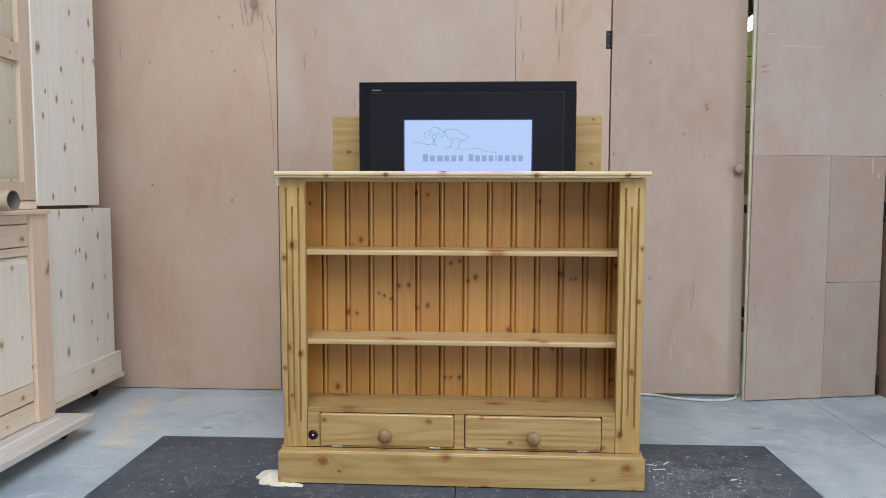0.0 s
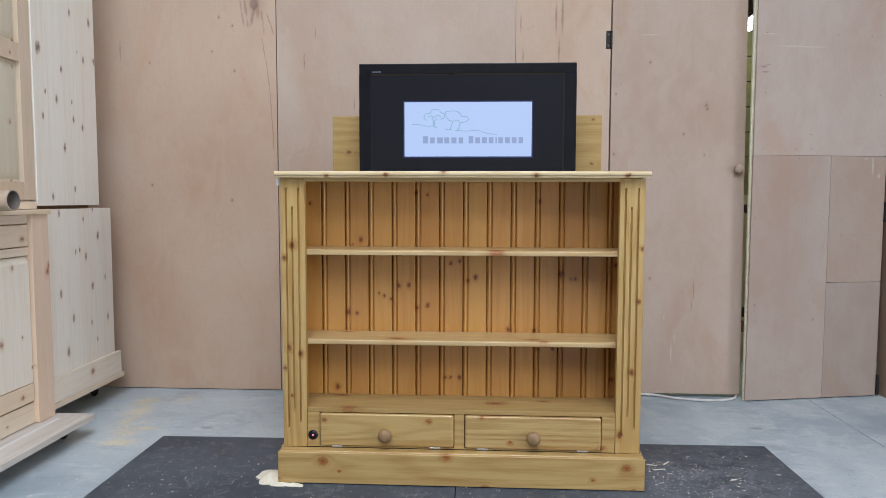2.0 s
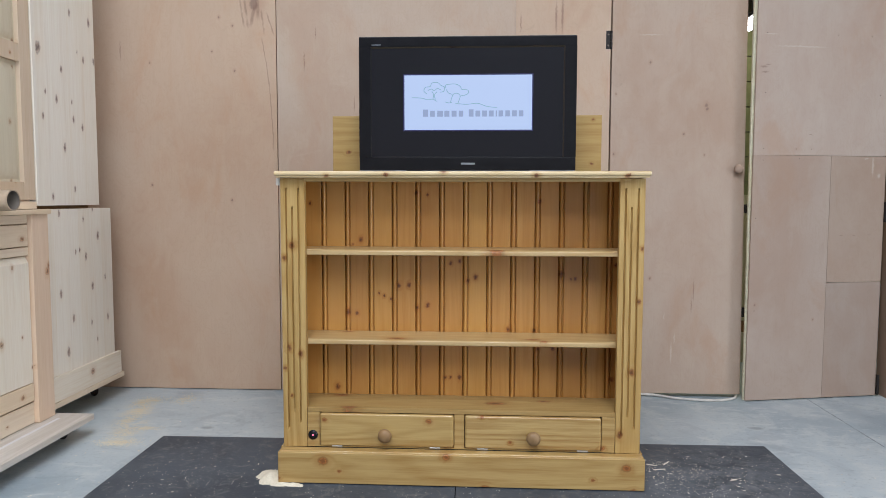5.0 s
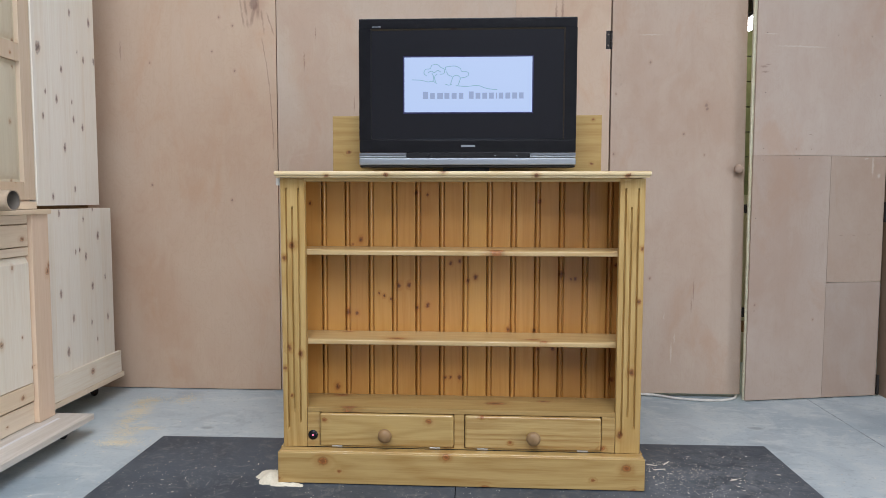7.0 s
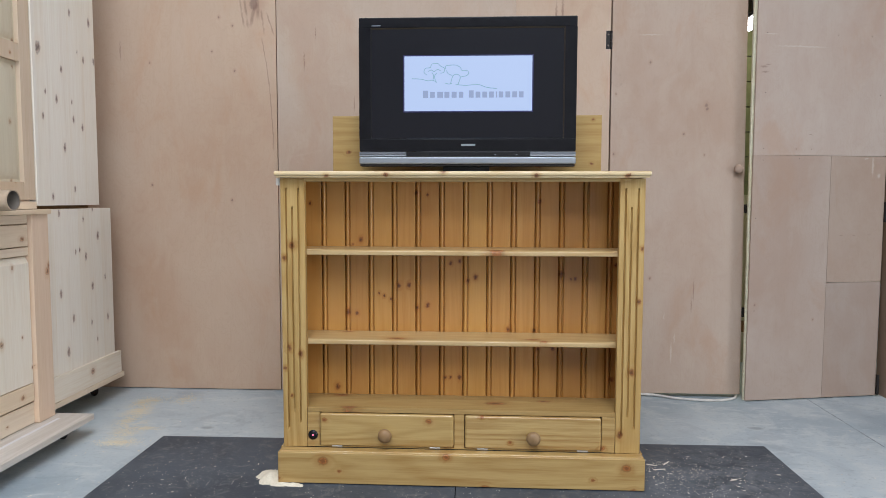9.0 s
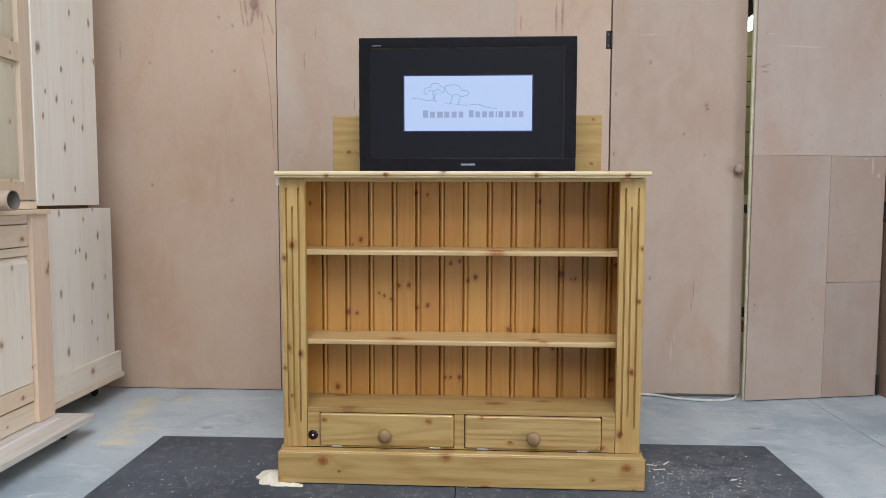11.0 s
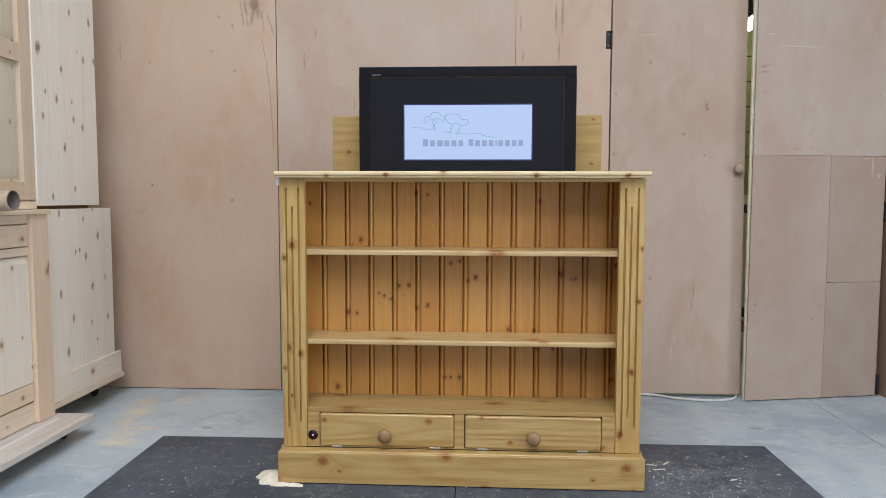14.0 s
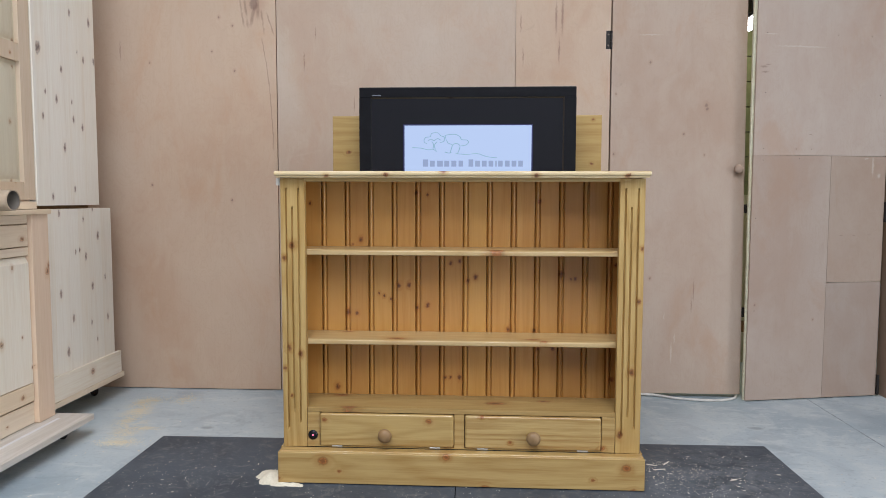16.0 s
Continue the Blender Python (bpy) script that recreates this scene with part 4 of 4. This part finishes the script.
# ---- pine cupboards on dollies ----
def caster(parent, x, y, top):
    c = part("caster", join(slab(x - 0.018, x + 0.018, y - 0.018, y + 0.018, top - 0.004, top, 0.001),
                            slab(x - 0.014, x - 0.010, y - 0.012, y + 0.016, 0.018, top - 0.004, 0.001), slab(x + 0.010, x + 0.014, y - 0.012, y + 0.016, 0.018, top - 0.004, 0.001)), iron, parent, "dark steel swivel caster")
    part("wheel", lathe([(0, -0.009), (0.019, -0.009), (0.0215, -0.005), (0.0215, 0.005), (0.019, 0.009), (0, 0.009)], 20, Matrix.Translation((x, y + 0.004, 0.0215)) @ pose(0, 0, 0, 0, 90)), black_matt, c, "black rubber wheel")


def raised_door(parent, x, y0, y1, z0, z1, stile=0.055, rail=0.07, mids=()):
    """Framed door facing +x with fielded panels between its rails."""
    d = part("door", slab(x - 0.0225, x - 0.0185, y0 + 0.004, y1 - 0.004, z0 + 0.004, z1 - 0.004, 0), shaded_panel, parent)
    for a, b in ((y0, y0 + stile), (y1 - stile, y1)):
        part("stile", slab(x - 0.02, x + 0.004, a, b, z0, z1, 0.003), shaded_frame, d)
    edges = [z0, *mids, z1]
    rails = [(z0, z0 + rail)] + [(m - rail / 2, m + rail / 2) for m in mids] + [(z1 - rail, z1)]
    for a, b in rails:
        part("rail", slab(x - 0.02, x + 0.0035, y0 + stile + 0.0003, y1 - stile - 0.0003, a, b, 0.002), shaded_frame, d)
    for (_, a), (b, _) in zip(rails, rails[1:]):
        bm = slab(x - 0.018, x - 0.014, y0 + stile, y1 - stile, a, b, 0)
        f = slab(x - 0.014, x - 0.001, y0 + stile + 0.010, y1 - stile - 0.010, a + 0.010, b - 0.010, 0)
        for v in f.verts:
            if v.co.x > x - 0.005:
                v.co.y += 0.034 if v.co.y < (y0 + y1) / 2 else -0.034
                v.co.z += 0.030 if v.co.z < (a + b) / 2 else -0.030
        part("door_panel", join(bm, f), shaded_panel, d)
    return d


def boards(parent, x, y0, y1, z0, z1, m, count):
    """A face of upright boards, each with small eased edges."""
    w = (y1 - y0) / count
    for k in range(count):
        part("board", slab(x - 0.018, x, y0 + k * w, y0 + (k + 1) * w - 0.0001, z0, z1, 0.0003), m, parent)


def build_cupboards():
    # near pair: panelled fronts
    a = thing("base_cupboard", "bare pine base cupboard with drawer and panelled door", "cupboard", "pine cupboards")
    A = -1.700
    part("body", slab(-2.25, A - 0.03, -1.0, 0.345, 0.105, 0.925, 0.002), raw_frame, a)
    part("corner_post", slab(-1.78, -1.685, 0.262, 0.366, 0.096, 0.928, 0.003), raw_frame, a, "broad bare pine corner post")
    part("top", slab(-2.27, -1.672, -1.0, 0.372, 0.928, 0.946, 0.004), raw_rail, a)
    part("top_rail", slab(A - 0.03, A - 0.002, -1.0, 0.2615, 0.893, 0.926, 0.002), raw_rail, a)
    dr = part("drawer_front", slab(A - 0.03, A + 0.002, -0.30, 0.256, 0.805, 0.889, 0.004), raw_rail, a)
    part("mid_rail", slab(A - 0.03, A - 0.002, -1.0, 0.2615, 0.768, 0.801, 0.002), raw_rail, a)
    d = part("door", slab(A - 0.030, A - 0.014, -0.30, 0.258, 0.190, 0.764, 0.001), raw_panel, a, "boarded door with a chamfered top")
    for k in range(5):
        y = 0.2578 - 0.108 * k
        bm = slab(A - 0.0138, A - 0.001, y - 0.1078, y, 0.262, 0.760, 0.0006)
        for v in bm.verts:
            if v.co.z > 0.75 and v.co.x > A - 0.006:
                v.co.z -= 0.022
        part("board", bm, raw_panel, d)
    part("door_rail", slab(A - 0.0138, A + 0.002, -0.30, 0.2575, 0.188, 0.2585, 0.003), raw_rail, d)
    part("plinth", slab(A - 0.03, A - 0.004, -1.0, 0.2615, 0.098, 0.182, 0.002), raw_rail, a)
    dl = thing("dolly", "pale plywood dolly board on casters under a cupboard", "dolly", "dollies")
    part("deck", slab(-2.3, -1.538, -1.1, 0.398, 0.071, 0.0945, 0.002), dolly_board, dl)
    part("tape_strip", slab(-1.655, -1.640, -1.0, 0.33, 0.0946, 0.0951, 0), white_plastic, dl, "worn white painted line on the deck")
    for x, y in ((-1.645, 0.345), (-1.645, -0.95), (-2.2, 0.31), (-2.2, -0.95)):
        caster(dl, x, y, 0.0705)
    u = thing("wall_cupboard", "bare pine upper cupboard with fielded panel doors", "cupboard", "pine cupboards")
    part("body", slab(-2.25, -1.766, -1.0, 0.3785, 0.947, 2.35, 0.002), raw_frame, u)
    raised_door(u, -1.743, -0.10, 0.3785, 0.985, 2.30, 0.068, 0.07, (1.560,))
    part("base_rail", slab(-1.766, -1.737, -1.0, 0.3785, 0.948, 0.978, 0.002), raw_rail, u)
    # far pair: boarded ends
    b = thing("boarded_cupboard", "bare pine cupboard end of upright boards with skirting", "cupboard", "pine cupboards")
    B = -1.740
    part("body", slab(-2.25, B - 0.019, 0.405, 0.94, 0.125, 0.944, 0.001), raw_lower, b)
    boards(b, B, 0.395, 0.945, 0.125, 0.944, raw_lower, 6)
    part("skirting", slab(B + 0.0005, B + 0.018, 0.395, 0.972, 0.125, 0.232, 0.003), raw_skirt, b, "pine skirting with one large knot")
    part("base_moulding", join(slab(-2.25, B + 0.022, 0.395, 0.99, 0.100, 0.1245, 0.003),), raw_rail, b)
    dl2 = thing("dolly", "low dolly on casters under the boarded cupboard", "dolly", "dollies")
    part("deck", slab(-2.2, -1.80, 0.42, 0.985, 0.080, 0.0995, 0.002), ply_edge, dl2)
    for x, y in ((-1.865, 0.965), (-1.865, 0.48), (-2.15, 0.955), (-2.15, 0.48)):
        caster(dl2, x, y, 0.0795)
    c = thing("tall_cupboard", "bare pine tall cupboard end of pale upright boards", "cupboard", "pine cupboards")
    part("body", slab(-2.25, B - 0.019, 0.386, 0.845, 0.960, 2.40, 0.001), raw_upper, c)
    boards(c, B, 0.381, 0.848, 0.960, 2.40, raw_upper, 5)
    part("edge_strip", slab(B + 0.0005, B + 0.006, 0.381, 0.402, 0.962, 2.40, 0.002), raw_upper, c)
    for x in (-2.1, -1.85):
        # packing takes the dark gap colour so that the slit reads as shaded
        part("packing", slab(x, x + 0.06, 0.42, 0.84, 0.9445, 0.9598, 0.001), gap_brown, c, "thin packing strip, coloured dark as the gap's shade")
    # card tube lying on the ledge
    t = thing("card_tube", "short brown card tube lying on the cupboard ledge", "tube")
    R0, R1 = 0.0375, 0.0335
    x0, x1, y, z = -1.736, -1.580, 0.012, 0.9465 + 0.0375
    turn = Matrix.Translation((x0, y, z)) @ pose(0, 0, 0, 0, 90)
    n = x1 - x0
    part("wall", lathe([(R1, 0), (R0, 0), (R0, n), (R1, n)], 36, turn), card, t)
    part("lining", lathe([(R1 - 0.0003, 0.001), (R1 - 0.0003, n - 0.001)], 36, turn), card_in, t, "darker inside of the tube")


# ---- cable, dust and shavings ----
def build_litter():
    solid("cable", tube_along([(0.56, 1.10, 0.007), (0.75, 1.12, 0.007), (0.90, 1.125, 0.012), (0.97, 1.12, 0.007), (1.05, 1.075, 0.007), (1.20, 1.050, 0.007), (1.30, 1.075, 0.007), (1.358, 1.16, 0.007), (1.40, 1.5, 0.007)], 0.0068),
          cable_white, "dusty white cable lying along the wall", "cable")
    # heap of dust beside the plinth
    bm = bmesh.new()
    nx, ny = 60, 34
    grid = []
    for j in range(ny):
        row = []
        for i in range(nx):
            x, y = -0.755 + 0.25 * i / (nx - 1), -0.090 + 0.20 * j / (ny - 1)
            side, run = math.hypot((x + 0.668) / 0.060, (y - 0.010) / 0.072), math.hypot((x + 0.600) / 0.070, (y + 0.056) / 0.016)
            d = min(side, 0.45 + 0.55 * run) + 0.42 * noise.noise((x * 22, y * 22, 0)) + 0.15 * noise.noise((x * 90, y * 90, 3))
            h = max(0.0, 1 - d) * 0.020 + (0.0022 * noise.noise((x * 160, y * 160, 1)) if d < 1 else 0)
            row.append(bm.verts.new((x, y, G - 0.0015 + max(h, 0) + (0.0015 if d < 1 else 0))))
        grid.append(row)
    for j in range(ny - 1):
        for i in range(nx - 1):
            bm.faces.new((grid[j][i], grid[j][i + 1], grid[j + 1][i + 1], grid[j + 1][i]))
    solid("dust_heap", bm, heap, "small heap of cream saw dust beside the plinth", "saw dust", "stuff")

    # slivers beside the plinth
    for x, y, a, L in ((0.729, 0.157, 12, 0.045), (0.711, 0.199, -18, 0.036), (0.77, 0.22, 48, 0.040)):
        bm = slab(-L / 2, L / 2, -0.0038, 0.0038, 0.0, 0.0022, 0.0006)
        for v in bm.verts:
            v.co.y *= 1 - 0.7 * max(0.0, v.co.x / (L / 2))
            v.co.z += 0.05 * abs(v.co.x)
        ob = solid("wood_sliver", bm, flake, "pale wood sliver lying on the black mat", "wood scrap", group="slivers on the mat")
        ob.matrix_world = Matrix.Translation((x, y, G)) @ pose(0, 0, 0, 0, 0, a)
    rng = random.Random(4)

    def flakes(name, spots, count, z, size, label):
        bm = bmesh.new()
        for _ in range(count):
            cx, cy, sx, sy = rng.choice(spots)
            x, y = rng.gauss(cx, sx), rng.gauss(cy, sy)
            if name == "wood_shavings" and not (-1.22 < x < 1.2 and -1.0 < y < 0.385):
                continue
            if -0.64 < x < 0.64 and -0.04 < y < 0.44:
                continue
            L = size * rng.lognormvariate(0, 0.4)
            w = L * rng.uniform(0.25, 0.7)
            a, tilt = rng.uniform(0, 6.28), rng.uniform(-0.25, 0.25)
            ca, sa = math.cos(a), math.sin(a)
            pts = []
            for u, v in ((-1, -0.6), (-0.3, -1), (0.8, -0.7), (1, 0.5), (0.2, 1), (-0.9, 0.6)):
                px, py = u * L / 2 * rng.uniform(0.7, 1.1), v * w / 2 * rng.uniform(0.7, 1.1)
                pts.append((x + px * ca - py * sa, y + px * sa + py * ca, z + 0.0008 + abs(tilt) * L * 0.5 + px * tilt))
            top = [bm.verts.new(q) for q in pts]
            low = [bm.verts.new((q[0], q[1], max(q[2] - 0.0008, z))) for q in pts]
            bm.faces.new(top)
            for i in range(6):
                bm.faces.new((low[i], low[(i + 1) % 6], top[(i + 1) % 6], top[i]))
        me = mesh(name, bm, dust_flake if name == "floor_dust" else flake, False)
        tagged(new(name, me), label, "shavings", "", "stuff")

    right = [(0.85, 0.05, 0.15, 0.2), (0.95, -0.1, 0.2, 0.25), (0.75, 0.12, 0.08, 0.1), (1.02, 0.02, 0.13, 0.25)]
    left = [(-0.9, 0.0, 0.2, 0.2), (-0.85, -0.15, 0.25, 0.2), (-1.0, 0.02, 0.08, 0.07)]
    front = [(0.0, -0.12, 0.6, 0.08)]
    flakes("wood_shavings", right * 3 + left + front * 3, 1500, G, 0.0026, "pale wood crumbs scattered on the black mat")
    flakes("wood_shavings", right * 2 + left + front, 95, G, 0.0058, "pale wood shavings scattered on the black mat")
    trail = [(-1.40, 0.315, 0.033, 0.018), (-1.405, 0.325, 0.05, 0.02), (-1.43, 0.44, 0.026, 0.05), (-1.495, 0.63, 0.018, 0.06), (-1.525, 0.74, 0.018, 0.06), (-1.57, 0.87, 0.022, 0.04), (-1.53, 0.91, 0.05, 0.03), (-1.38, 0.93, 0.03, 0.05), (-1.37, 0.50, 0.03, 0.012)]
    flakes("wood_shavings", right * 2 + [(1.0, 0.0, 0.14, 0.22), (-0.95, 0.05, 0.12, 0.12)], 60, G, 0.0078, "larger curled wood shavings on the black mat")
    flakes("floor_dust", trail, 4800, 0.0, 0.0024, "yellowish saw dust lying on the concrete floor")
    flakes("floor_flakes", [(1.5, 0.3, 0.5, 0.5), (-1.4, 0.3, 0.2, 0.5)], 60, 0.0, 0.007, "few pale wood flakes on the concrete floor")


build_shell()
build_wall()
build_doors()
build_store()
build_mats()
bookcase = build_bookcase()
television = build_television()
build_cupboards()
build_litter()


# ---- what moves ----
def motions():
    rows = []
    for t, dz in ((0, -0.2440), (1, -0.2110), (2, -0.1780), (3, -0.1450), (4, -0.1130), (5.2, -0.0740), (6.5, -0.0320), (7, -0.0160), (7.4, -0.0030), (7.55, 0.0000), (8.58, 0.0000), (8.7, -0.0030), (9, -0.0120), (10.2, -0.0550), (11.5, -0.1010), (12.5, -0.1350), (13.5, -0.1710), (14.5, -0.2070), (15.5, -0.2450), (16, -0.2630)):
        rows.append((t, pose(TVX, TVY, TV_UP + dz)))
    walk(television, rows)


motions()
